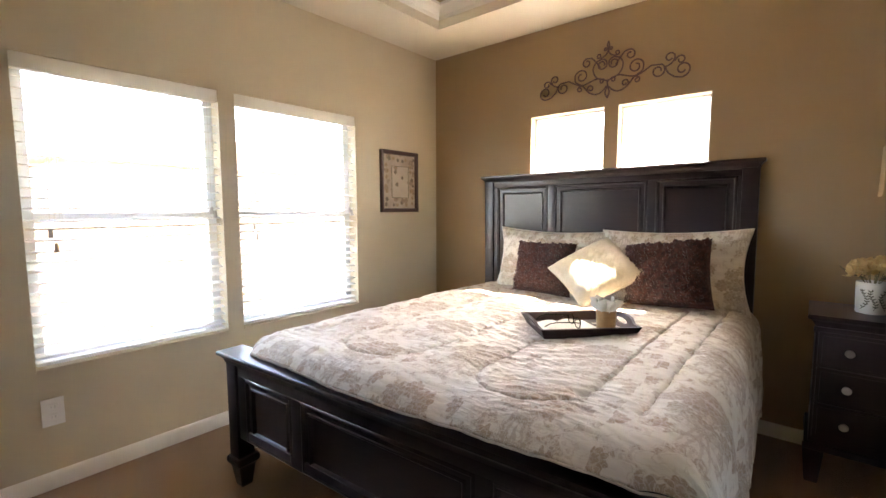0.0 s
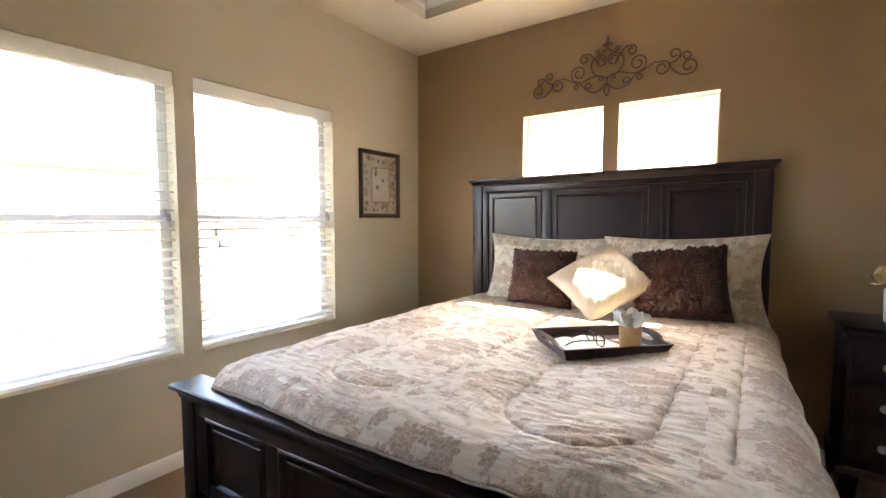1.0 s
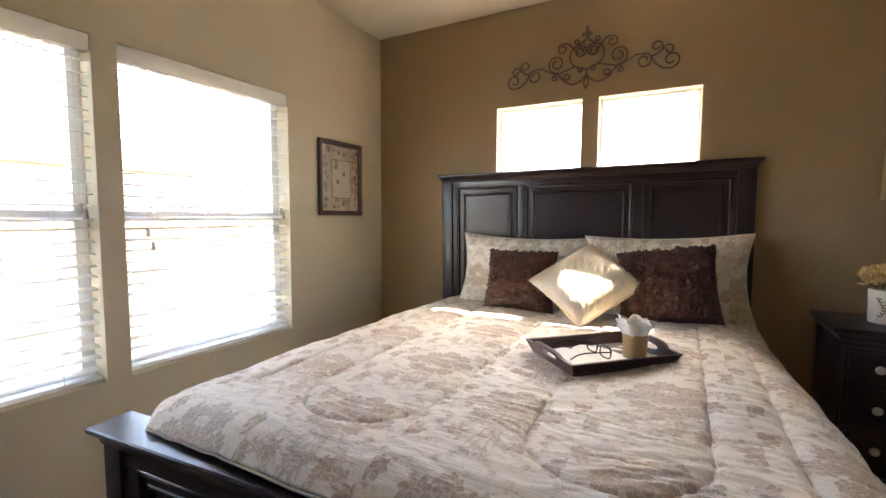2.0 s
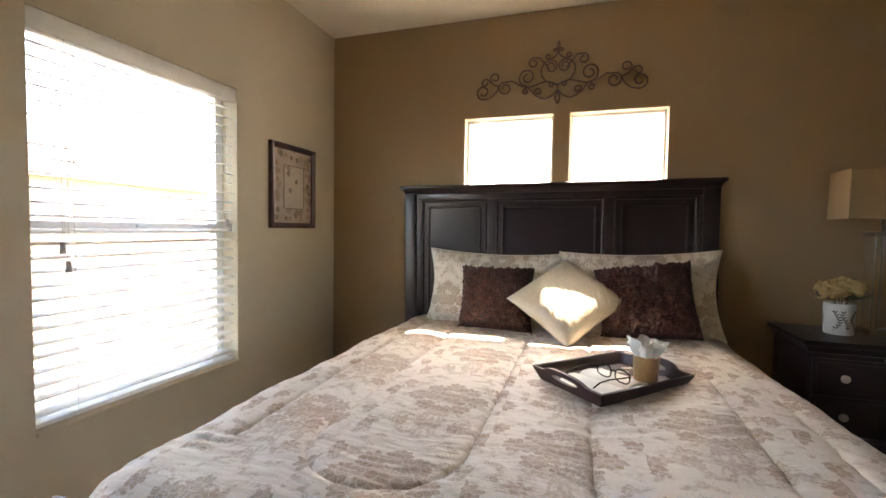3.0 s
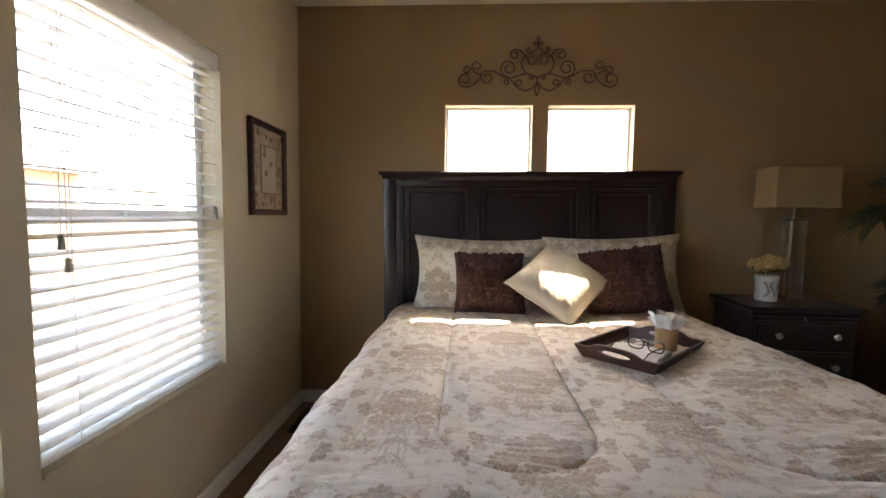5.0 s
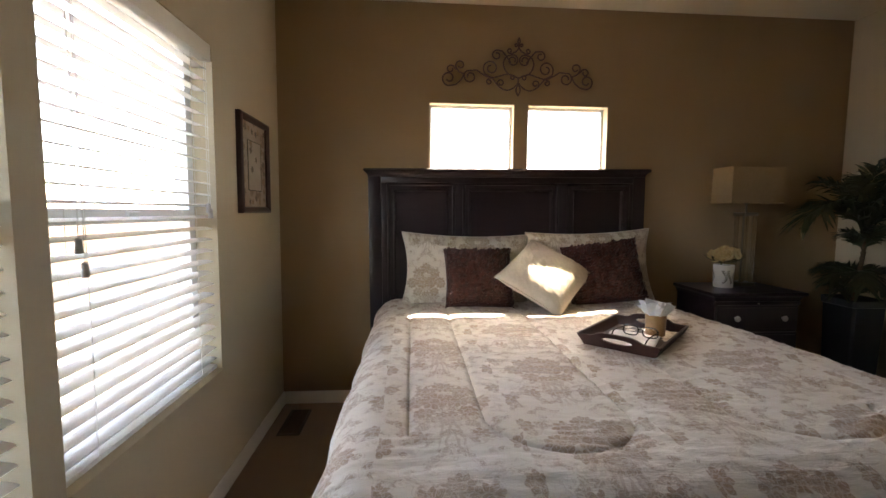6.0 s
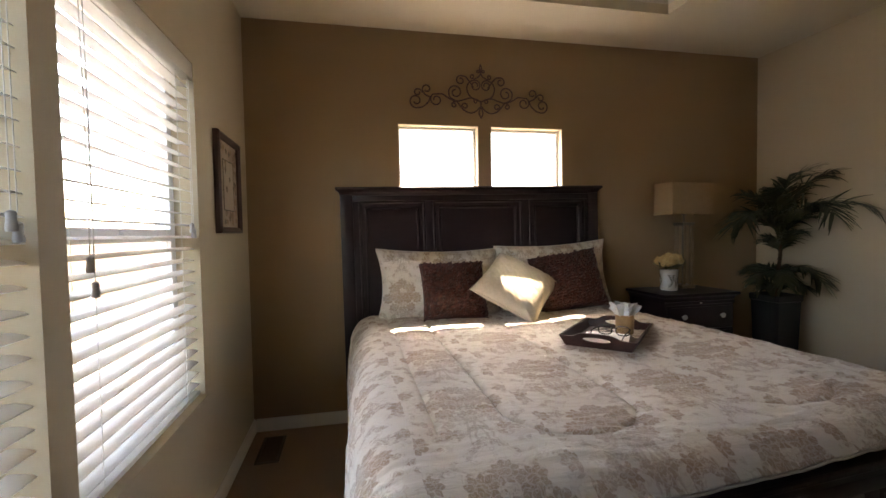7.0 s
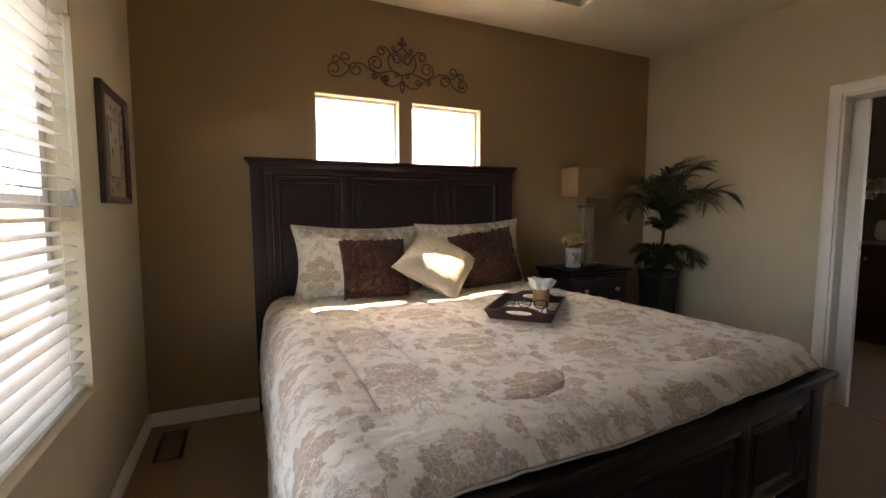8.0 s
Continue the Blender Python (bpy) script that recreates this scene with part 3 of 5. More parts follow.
SEAMS = (0.78, 2.15)
SEAM_END = -1.69
LOOPS = ((1.158, 0.19, -1.605), (1.81, 0.19, -1.60))      # middle, radius and turning line of the stitched loops


def seam_distance(x, y):
    """Distance to the stitched lines: straight runs along the bed and two long loops closed near the foot."""
    best = 9.0
    for sx in SEAMS:
        best = min(best, abs(x - sx) if y > SEAM_END else math.hypot(x - sx, y - SEAM_END))
    for cx, r, turn in LOOPS:
        if y > turn:
            d = abs(abs(x - cx) - r)
        else:
            d = abs(math.hypot(x - cx, y - turn) - r)
        best = min(best, d)
    return best


SIDES = {-1: (0.695, 0.115), 1: (0.750, 0.108)}      # flat half width and edge radius of either side
DROP, Y_HEAD = 0.42, -0.085
SLANT = math.tan(radians(FB["turn"]))


def foot_y(s):
    """The hem lies along the back of the footboard's cap."""
    return FB["front"] + 0.042 - 0.042 * min(1, max(0, (s + 0.75) / 0.6)) + SLANT * (XC + max(-0.82, min(0.9, s)) - FB["x0"])


def comforter_point(s, y):
    """The cloth's upper face: s runs across the bed from its middle, down the sides too; y along it."""
    t, sign = abs(s), 1 if s > 0 else -1
    half, rad = SIDES[sign]
    flare = 1.0 + (0.075 * min(1, max(0, (-0.35 - y) / 1.35)) if sign > 0 else 0.0)
    arc = rad * math.pi / 2
    if t < half:
        x, z, n = t * flare, 0.0, Vector((0, 0, 1))
    elif t < half + arc:
        a = (t - half) / rad
        x, z, n = half * flare + rad * math.sin(a), -rad * (1 - math.cos(a)), Vector((math.sin(a), 0, math.cos(a)))
    else:
        d = t - half - arc
        x, z, n = half * flare + rad + 0.02 * math.sin(min(d / 0.2, 1.6)), -rad - d, Vector((1, 0, 0.05))
    n.x *= sign
    p = Vector((XC + sign * x, y, TOP_Z + z))
    p.z += 0.018 * min(1, max(0, s / 0.6)) * (1 if t < half + arc else 0.5)
    flat = XC + sign * (x if t < half else half * flare + t - half)
    # the foot end rolls down to the cap of the footboard
    k = (foot_y(s) + 0.15 - y) / 0.15
    if k > 0:
        p.z -= 0.058 * k ** 2.5 * (1 if t < half + arc else 0.5)
    stop = foot_y(s) + 0.075
    if t > half and y < stop:
        p.y += (stop - y) * min(1.0, (t - half) / (arc * 0.6))
    # filling between the stitches
    d = seam_distance(flat, y)
    puff = 0.018 - 0.010 * math.exp(-(d / 0.0065)) - 0.002 * math.exp(-(d / 0.035))
    puff += 0.010 * noise.noise((flat * 3.1, y * 2.3, 1.7))
    # creases, tighter close to a stitched line and along the sides
    pull = math.exp(-d / 0.11) if t < half + arc else 0.85
    fold = noise.noise((flat * 7 + 1.5 * noise.noise((flat * 3, y * 3, 4.0)), y * 30 + 5 * noise.noise((flat * 2.2, y * 2.2, 7.0)), 5.0))
    fold += 0.7 * noise.noise((flat * 13, y * 52 + 6 * noise.noise((flat * 3, y * 3, 2.0)), 15.0))
    puff += (0.0027 + 0.0072 * pull * max(0.0, 0.45 + noise.noise((flat * 2.7, y * 2.9, 12.0)))) * fold + 0.0022 * noise.noise((flat * 26, y * 24, 9.0))
    if t > half:
        puff += 0.022 * min(1, (t - half) / 0.25) * noise.noise((sign * 3.3 + p.z * 1.2, y * 7.5, 2.0))
    # the hem ripples where it lies on the cap
    puff += 0.006 * max(0, k) ** 2 * noise.noise((s * 11, 3.0, 6.0)) if k > 0 else 0
    return p + n * puff


def comforter_mesh():
    nu, nv = 430, 430
    low, high = (h + r * math.pi / 2 + DROP for h, r in SIDES.values())
    bm = bmesh.new()
    uv_layer = bm.loops.layers.uv.new("UVMap")
    grid, uvs = [], []
    for j in range(nv + 1):
        row, uvrow = [], []
        for i in range(nu + 1):
            s = -low + (low + high) * i / nu
            y = Y_HEAD + (foot_y(s) - Y_HEAD) * j / nv
            row.append(bm.verts.new(comforter_point(s, y)))
            uvrow.append((s, y))
        grid.append(row)
        uvs.append(uvrow)
    for j in range(nv):
        for i in range(nu):
            f = bm.faces.new((grid[j][i], grid[j + 1][i], grid[j + 1][i + 1], grid[j][i + 1]))
            for loop, (a, b) in zip(f.loops, ((j, i), (j + 1, i), (j + 1, i + 1), (j, i + 1))):
                loop[uv_layer].uv = uvs[a][b]
    bmesh.ops.recalc_face_normals(bm, faces=bm.faces[:])
    return bm


com = thing("comforter", "cream comforter with taupe damask flowers, spread over the bed", "comforter")
cover = part("cover", comforter_mesh(), M_DAMASK, com)
thick = cover.modifiers.new("thickness", 'SOLIDIFY')
thick.thickness = 0.018
thick.offset = -1
# Stitching tubes; the groove's shade is put into their dark taupe
M_SEAM_SHADE = plain("stitching_and_groove_shade", (0.36, 0.29, 0.22), 0.9)


def seam(points):
    """A stitched line through points (across from the middle, along) of the cloth."""
    part("stitched_seam", tube([comforter_point(*unflared(x, y)) for x, y in points], 0.0020, 5), M_SEAM_SHADE, com, "stitched seam")


def unflared(x, y):
    s = x - XC
    return (s / (1.0 + 0.075 * min(1, max(0, (-0.35 - y) / 1.35))) if s > 0 else s), y


for sx in SEAMS:
    seam([(sx, -0.45 + (SEAM_END + 0.45) * i / 90) for i in range(91)])
for cx, r, turn in LOOPS:
    run = [-0.45 + (turn + 0.45) * i / 80 for i in range(80)]
    bend = [math.pi * (1 - i / 40) for i in range(41)]
    seam([(cx - r, y) for y in run] + [(cx + r * math.cos(a), turn - r * math.sin(a)) for a in bend] + [(cx + r, y) for y in reversed(run)])
hem = []
for i in range(121):
    s = -0.80 + 1.62 * i / 120
    hem.append(comforter_point(s, foot_y(s)) + Vector((0, -0.001, -0.006)))
part("hem", tube(hem, 0.0032, 7), plain("cream_hem_cloth", (0.50, 0.44, 0.36), 0.85, 0, 0.12, 60, 0.3), com, "rolled hem")


# ---- pillows ----
def pillow_mesh(w, h, t, flange=0.0, seed=0, crease=0.006, corner=0.05, n=44, lumps=0.12, ripple=0.0):
    """A stuffed pillow lying in xz, its face towards -y."""
    bm = bmesh.new()
    uvl = bm.loops.layers.uv.new("UVMap")
    sides = []
    for face in (-1, 1):
        rows = []
        for j in range(n + 1):
            v = -1 + 2 * j / n
            row = []
            for i in range(n + 1):
                u = -1 + 2 * i / n
                # edges bow in between the pulled-out corners
                bx = 1 - corner * (1 - v * v) * abs(u) ** 2
                bz = 1 - corner * (1 - u * u) * abs(v) ** 2
                prof = max(0.0, (1 - u ** 4)) ** 0.55 * max(0.0, (1 - v ** 4)) ** 0.55
                d = t / 2 * prof * (1 + lumps * noise.noise((u * 1.4, v * 1.4, seed + 3.0)))
                d += prof * crease * noise.noise((u * 4.5 + v * 2, v * 5 - u, seed + face * 2.0))
                edge = max(abs(u), abs(v))
                if ripple:
                    # gathers that run up the standing pillow
                    d += prof * ripple * noise.noise(((u + v) * 11, (v - u) * 2.2, seed))
                d += crease * 0.8 * noise.noise((u * 13, v * 13, seed + 8.0)) * edge * prof
                row.append(bm.verts.new((u * w / 2 * bx, face * d, v * h / 2 * bz)))
            rows.append(row)
        sides.append(rows)
        for j in range(n):
            for i in range(n):
                q = (rows[j][i], rows[j][i + 1], rows[j + 1][i + 1], rows[j + 1][i])
                f = bm.faces.new(q if face < 0 else q[::-1])
                for loop in f.loops:
                    loop[uvl].uv = (loop.vert.co.x + 5, loop.vert.co.z + 5)
    bmesh.ops.remove_doubles(bm, verts=bm.verts[:], dist=0.0005)
    bmesh.ops.recalc_face_normals(bm, faces=bm.faces[:])
    return bm


def piping(w, h, corner, radius, n=26):
    pts = []
    for side in range(4):
        for i in range(n):
            u = -1 + 2 * i / n
            a, b = ((u, -1), (1, u), (-u, 1), (-1, -u))[side]
            bx = 1 - corner * (1 - b * b) * abs(a) ** 2
            bz = 1 - corner * (1 - a * a) * abs(b) ** 2
            pts.append((a * w / 2 * bx, 0, b * h / 2 * bz))
    return tube(pts + pts[:1], radius, 7)


def sham(label, m, seed):
    p = thing("pillow", label, "pillow", at=m, group="pillows against the headboard")
    part("cushion", pillow_mesh(0.765, 0.445, 0.165, seed=seed, crease=0.012, corner=0.105), M_SHAM, p)
    part("piping", piping(0.765, 0.445, 0.105, 0.004), M_SHAM, p)


sham("cream damask pillow leaning on the headboard", pose(1.105, -0.145, 0.842, -11, 1.0, 0), 1)
sham("cream damask pillow overlapping its neighbour, corner pulled up", pose(1.850, -0.15, 0.863, -11, -2.2, 0), 7)

M_RUFFLE = Nodes("brown_ruffle_satin")
_p = M_RUFFLE.coord()
# The ramp's lighter, redder end puts some of the satin's highlights into the colour
M_RUFFLE.set("Base Color", M_RUFFLE.ramp(M_RUFFLE.noise(_p, 40, 3), (0.3, (0.022, 0.0056, 0.0038)), (0.75, (0.105, 0.029, 0.018))))
M_RUFFLE.set("Roughness", 0.34)
M_RUFFLE.set("Sheen Weight", 0.08)
M_RUFFLE.set("Sheen Roughness", 0.35)
M_RUFFLE.bump(M_RUFFLE.noise(_p, 300, 2), 0.2, 0.001)
M_RUFFLE = M_RUFFLE.mat


def ruffle_pillow(label, m, w, h, seed):
    rnd = random.Random(seed)
    p = thing("throw_pillow", label, "pillow", at=m, group="throw pillows")
    t = 0.14
    part("cushion", pillow_mesh(w, h, t, seed=seed, crease=0.004, corner=0.07, n=30), M_RUFFLE, p)
    rows, n = 23, 170
    for r in range(rows):
        v0 = -0.98 + 1.84 * r / (rows - 1)
        bm = bmesh.new()
        lines = [[], [], [], []]
        ph = rnd.uniform(0, 9)
        for i in range(n + 1):
            u = -0.99 + 1.98 * i / n
            # the ribbon wanders up and down as it runs across
            v = v0 + 0.05 * noise.noise((u * 3.5, v0 * 4, seed + 9.0)) + 0.035 * noise.noise((u * 9 + ph, v0, seed + 2.0))
            v = max(-0.995, min(0.995, v))
            prof = max(0.0, (1 - u ** 4)) ** 0.55 * max(0.0, (1 - v ** 4)) ** 0.55
            x = u * w / 2 * (1 - 0.07 * (1 - v * v) * u * u)
            z = v * h / 2 * (1 - 0.07 * (1 - u * u) * v * v)
            y = -t / 2 * prof
            f1 = noise.noise((u * 13 + ph, v0 * 5, seed))
            f2 = noise.noise((u * 24 + ph, v0 * 9, seed + 4.0))
            lift = 0.016 + 0.016 * f1
            sway = (0.013 * f2 + 0.012 * f1) * (0.55 if r > rows - 3 else 1)
            lines[0].append(bm.verts.new((x, y + 0.004, z)))
            lines[1].append(bm.verts.new((x, y - lift * 0.55, z + 0.006 + sway * 0.4)))
            lines[2].append(bm.verts.new((x + 0.004 * f2, y - lift, z + 0.010 + sway)))
            lines[3].append(bm.verts.new((x + 0.006 * f2, y - lift * 1.15, z + 0.018 + sway * 1.3)))
        for a, b in zip(lines, lines[1:]):
            for i in range(n):
                bm.faces.new((a[i], a[i + 1], b[i + 1], b[i]))
        part("ruffle", bm, M_RUFFLE, p)


ruffle_pillow("dark brown ruffled satin throw pillow", pose(1.155, -0.285, 0.815, -17, 0, 3), 0.385, 0.345, 11)
ruffle_pillow("dark brown ruffled satin throw pillow, tilted", pose(1.870, -0.285, 0.845, -17, -8, -3), 0.435, 0.365, 23)

M_GOLD = plain("champagne_satin", (0.50, 0.43, 0.31), 0.42, 0, 0.08, 60, 0.15)
GOLD_Y = -0.343
gold = thing("throw_pillow", "champagne satin throw pillow standing on its corner", "pillow", group="throw pillows")
gold.matrix_basis = pose(1.512, GOLD_Y - 0.005, 0.845, -50, 0, 4) @ pose(0, 0, 0, 0, 44, 0)
part("cushion", pillow_mesh(0.40, 0.41, 0.135, seed=31, crease=0.0012, corner=0.06, n=90, lumps=0.02, ripple=0.0042), M_GOLD, gold)
part("piping", piping(0.40, 0.41, 0.06, 0.0035), M_GOLD, gold)


# ---- nightstand ----
NS = dict(x0=2.455, x1=3.015, y0=-0.40, y1=-0.016, top=0.748)


def nightstand():
    n = thing("nightstand", "dark espresso three-drawer nightstand beside the bed", "nightstand", at=pose(0, 0, 0))
    x0, x1, y0, y1, t = NS["x0"] + 0.02, NS["x1"] - 0.02, NS["y0"] + 0.02, NS["y1"], NS["top"]
    part("top", cornice(NS["x0"] + 0.029, NS["x1"] - 0.029, NS["y0"] + 0.03, NS["y1"] - 0.003, t), M_WOOD, n)
    part("body", box((x0 + 0.01, y0 + 0.012, 0.15), (x1 - 0.01, y1, t - 0.05), 0.003), M_WOOD, n)
    part("apron", box((x0 + 0.002, y0 + 0.004, t - 0.075), (x1 - 0.002, y0 + 0.014, t - 0.052), 0.003), M_WOOD, n)
    part("pull_tab", lathe(((0.004, 0.0), (0.005, 0.006), (0.003, 0.01)), 10, m=pose(2.735, y0 + 0.004, t - 0.062, 90, 0, 0)), M_NICKEL, n)
    part("plinth", box((x0 - 0.004, y0 - 0.003, 0.15), (x1 + 0.004, y1, 0.18), 0.006), M_WOOD, n)
    for x in (x0 + 0.03, x1 - 0.03):
        for y in (y0 + 0.03, y1 - 0.03):
            part("foot", square_turn(((0.022, 0.0), (0.025, 0.012), (0.034, 0.12), (0.037, 0.152)), m=Matrix.Translation((x, y, 0))), M_WOOD, n)
    z = 0.212
    for h in (0.158, 0.158, 0.155):
        d = part("drawer", box((x0 + 0.02, y0 - 0.004, z), (x1 - 0.02, y0 + 0.012, z + h - 0.006), 0.005), M_WOOD, n)
        field = box((x0 + 0.034, y0 - 0.008, z + 0.014), (x1 - 0.034, y0 - 0.004, z + h - 0.02), 0.003)
        part("drawer_field", field, M_WOOD, d)
        for x in (2.595, 2.875):
            part("knob", lathe(((0.006, 0.0), (0.006, 0.01), (0.010, 0.013), (0.0155, 0.017), (0.0165, 0.022), (0.013, 0.027), (0.004, 0.029)), 18,
                               m=pose(x, y0 - 0.008, z + h / 2, 90, 0, 0)), M_NICKEL, d, "brushed nickel knob")
        z += h


nightstand()

# ---- lamp ----
M_CRYSTAL = glass_mat("lamp_crystal", 0.0, (0.80, 0.78, 0.72))
M_LAMPMETAL = plain("antique_lamp_metal", (0.26, 0.22, 0.17), 0.34, 1.0, 0.1, 60)
_s = Nodes("linen_shade")
_p = _s.coord()
_w1 = _s.noise(_s.scaled(_p, (900, 900, 25)), 1.0, 2)
_w2 = _s.noise(_s.scaled(_p, (25, 25, 900)), 1.0, 2)
_s.set("Base Color", _s.ramp(_s.math("MULTIPLY", _s.math("ADD", _w1, _w2), 0.5), (0.3, (0.31, 0.205, 0.10)), (0.7, (0.42, 0.29, 0.155))))
_s.set("Roughness", 0.9)
_s.set("Transmission Weight", 0.0)
_s.bump(_s.math("ADD", _w1, _w2), 0.3, 0.0008)
M_SHADE = _s.mat


def table_lamp(at):
    l = thing("table_lamp", "crystal column lamp with a rectangular linen shade", "lamp", at=at)
    part("base", box((-0.050, -0.050, 0), (0.050, 0.050, 0.024), 0.004), M_LAMPMETAL, l, "square metal base")
    for x in (-0.031, 0.031):
        for y in (-0.031, 0.031):
            part("column", lathe(((0.0115, 0.0242), (0.0125, 0.028), (0.0125, 0.426), (0.0115, 0.4298)), 18, m=Matrix.Translation((x, y, 0))), M_CRYSTAL, l, "clear crystal column")
    part("stem", tube([(0, 0, 0.024), (0, 0, 0.60)], 0.006, 10), M_LAMPMETAL, l)
    part("top_plate", box((-0.047, -0.047, 0.430), (0.047, 0.047, 0.450), 0.004), M_LAMPMETAL, l)
    part("socket", lathe(((0.016, 0.50), (0.018, 0.505), (0.018, 0.56), (0.012, 0.57)), 14), M_LAMPMETAL, l)
    # open box shade, slightly wider below, with a rolled rim
    low, high, hw, hd = 0.503, 0.719, 0.163, 0.088
    bm = bmesh.new()
    rings = []
    for dx, z in ((0.0, low), (0.0, low + 0.004), (0.0, high - 0.004), (0.0, high), (-0.005, high), (-0.005, low), (0.0, low)):
        k = (high - z) / (high - low) * 0.003
        w, d = hw + k + dx, hd + k + dx
        rings.append([Vector(p) for p in ((-w, -d, z), (w, -d, z), (w, d, z), (-w, d, z))])
    skin(bm, rings, caps=False)
    bmesh.ops.remove_doubles(bm, verts=bm.verts[:], dist=0.0002)
    sh = part("shade", bm, M_SHADE, l, "oatmeal linen shade, unlit")
    for z, o in ((low + 0.0005, 0.0035), (high - 0.006, 0.0005)):
        bm = bmesh.new()
        w, d = hw + o, hd + o
        for a, b in (((-w, -d), (w, -d)), ((w, -d), (w, d)), ((w, d), (-w, d)), ((-w, d), (-w, -d))):
            add_box(bm, (min(a[0], b[0]) - 0.001, min(a[1], b[1]) - 0.001, z), (max(a[0], b[0]) + 0.001, max(a[1], b[1]) + 0.001, z + 0.007), 0.001)
        part("rim", bm, M_SHADE, sh)
    for a in (0, 1):
        part("spider", tube([(-hw + 0.004, 0, 0.62), (0, 0, 0.595), (hw - 0.004, 0, 0.62)] if a else [(0, -hd + 0.004, 0.62), (0, 0, 0.595), (0, hd - 0.004, 0.62)], 0.002, 6), M_LAMPMETAL, sh)


table_lamp(pose(2.830, -0.122, NS["top"]))

# ---- flowers in a pot ----
M_POT = plain("white_glazed_pot", (0.66, 0.62, 0.55), 0.4, 0, 0.06, 15)
M_LEAFPRINT = plain("brown_leaf_print", (0.10, 0.085, 0.05), 0.6)
M_STALK = plain("dry_stalk", (0.16, 0.13, 0.06), 0.8, 0, 0.2)
M_PETAL = Nodes("yellow_petal")
_p = M_PETAL.coord()
_r = M_PETAL.node("ShaderNodeNewGeometry").outputs["Random Per Island"]
M_PETAL.set("Base Color", M_PETAL.mix(M_PETAL.noise(_p, 50, 3), M_PETAL.ramp(_r, (0.0, (0.56, 0.30, 0.07)), (1.0, (0.74, 0.53, 0.20))), (0.68, 0.52, 0.26)))
M_PETAL.set("Roughness", 0.7)
M_PETAL = M_PETAL.mat


def petal(bm, at, out, side, length, width, curl):
    """A cupped petal from at along out."""
    up = out.cross(side).normalized()
    n, rows = 4, []
    for i in range(n + 1):
        t = i / n
        w = width * math.sin(math.pi * (0.12 + 0.80 * t)) * 0.5
        c = at + out * length * t + up * curl * t * t
        rows.append([bm.verts.new(c + side * (w * k) + up * (abs(k) * w * 0.35)) for k in (-1, -0.4, 0.4, 1)])
    for a, b in zip(rows, rows[1:]):
        for i in range(3):
            bm.faces.new((a[i], a[i + 1], b[i + 1], b[i]))


def blossom_mesh(rnd, size, petals=26):
    bm = bmesh.new()
    for i in range(petals):
        layer = i / petals
        a = i * 2.399 + rnd.uniform(-.2, .2)
        tilt = radians(15 + 70 * (1 - layer)) + rnd.uniform(-.15, .15)
        out = Vector((math.cos(a) * math.sin(tilt), math.sin(a) * math.sin(tilt), math.cos(tilt)))
        side = out.cross(Vector((math.sin(a) * .3, -math.cos(a) * .3, 1))).normalized()
        petal(bm, out * size * 0.08, out, side, size * rnd.uniform(.75, 1.05), size * rnd.uniform(.7, 1.0), -size * 0.25)
    return bm


def flower_pot(at):
    rnd = random.Random(5)
    f = thing("flower_pot", "white leaf-printed pot of pale yellow silk flowers", "flower arrangement", at=at)
    pot = part("pot", lathe(((0.060, 0.0), (0.063, 0.004), (0.066, 0.08), (0.068, 0.145), (0.0675, 0.150), (0.064, 0.150), (0.062, 0.13), (0.02, 0.125)), 36), M_POT, f)
    # printed twigs, a hair proud of the glaze
    for k, a0 in enumerate((-2.35, -1.75, -1.05, -0.3, 0.6, 1.6, 2.6)):
        bm = bmesh.new()
        on = lambda a, z: Vector((math.cos(a), math.sin(a), 0)) * (0.0645 + z * 0.022) + Vector((0, 0, z))
        pts = [on(a0 + 0.3 * math.sin(t * 4.4 + k) + 0.35 * t, 0.02 + 0.10 * t) for t in [i / 8 for i in range(9)]]
        tube(pts, 0.0011, 5, bm)
        for t in range(1, 8):
            p = pts[t]
            a = math.atan2(p.y, p.x)
            for s in (-1, 1):
                out = (Vector((-math.sin(a), math.cos(a), 0)) * s * 0.8 + Vector((0, 0, 0.6))).normalized()
                nrm = Vector((math.cos(a), math.sin(a), 0))
                petal(bm, p + nrm * 0.0008, out, nrm.cross(out).normalized(), 0.014, 0.0065, 0.0)
        part("leaf_print", bm, M_LEAFPRINT, pot)
    heads = []
    for i in range(13):
        a = i * 2.399
        r = 0.085 * math.sqrt((i + 0.3) / 13)
        heads.append((Vector((math.cos(a) * r, math.sin(a) * r, 0.215 - 3.5 * r * r + rnd.uniform(-.01, .015))), a, r))
    for p, a, r in heads:
        part("stem", tube([(p.x * .3, p.y * .3, 0.126), (p.x * .7, p.y * .7, 0.17), tuple(p)], 0.0016, 5), M_STALK, f)
        tiltq = Vector((math.cos(a) * r * 9, math.sin(a) * r * 9, 1)).to_track_quat('Z', 'X').to_matrix().to_4x4()
        part("blossom", blossom_mesh(rnd, rnd.uniform(0.04, 0.055)), M_PETAL, f, m=Matrix.Translation(p) @ tiltq)
    for a in (2.9, 3.5, -0.2, 0.5):
        bm = bmesh.new()
        out = Vector((math.cos(a), math.sin(a), 0.25)).normalized()
        petal(bm, Vector((0, 0, 0.16)) + out * 0.03, out, out.cross(Vector((0, 0, 1))).normalized(), 0.12, 0.045, -0.02)
        part("leaf", bm, M_STALK, f, "dry brown leaf")


flower_pot(pose(2.662, -0.185, NS["top"]) @ Matrix.Diagonal((0.82, 0.82, 0.9, 1)))

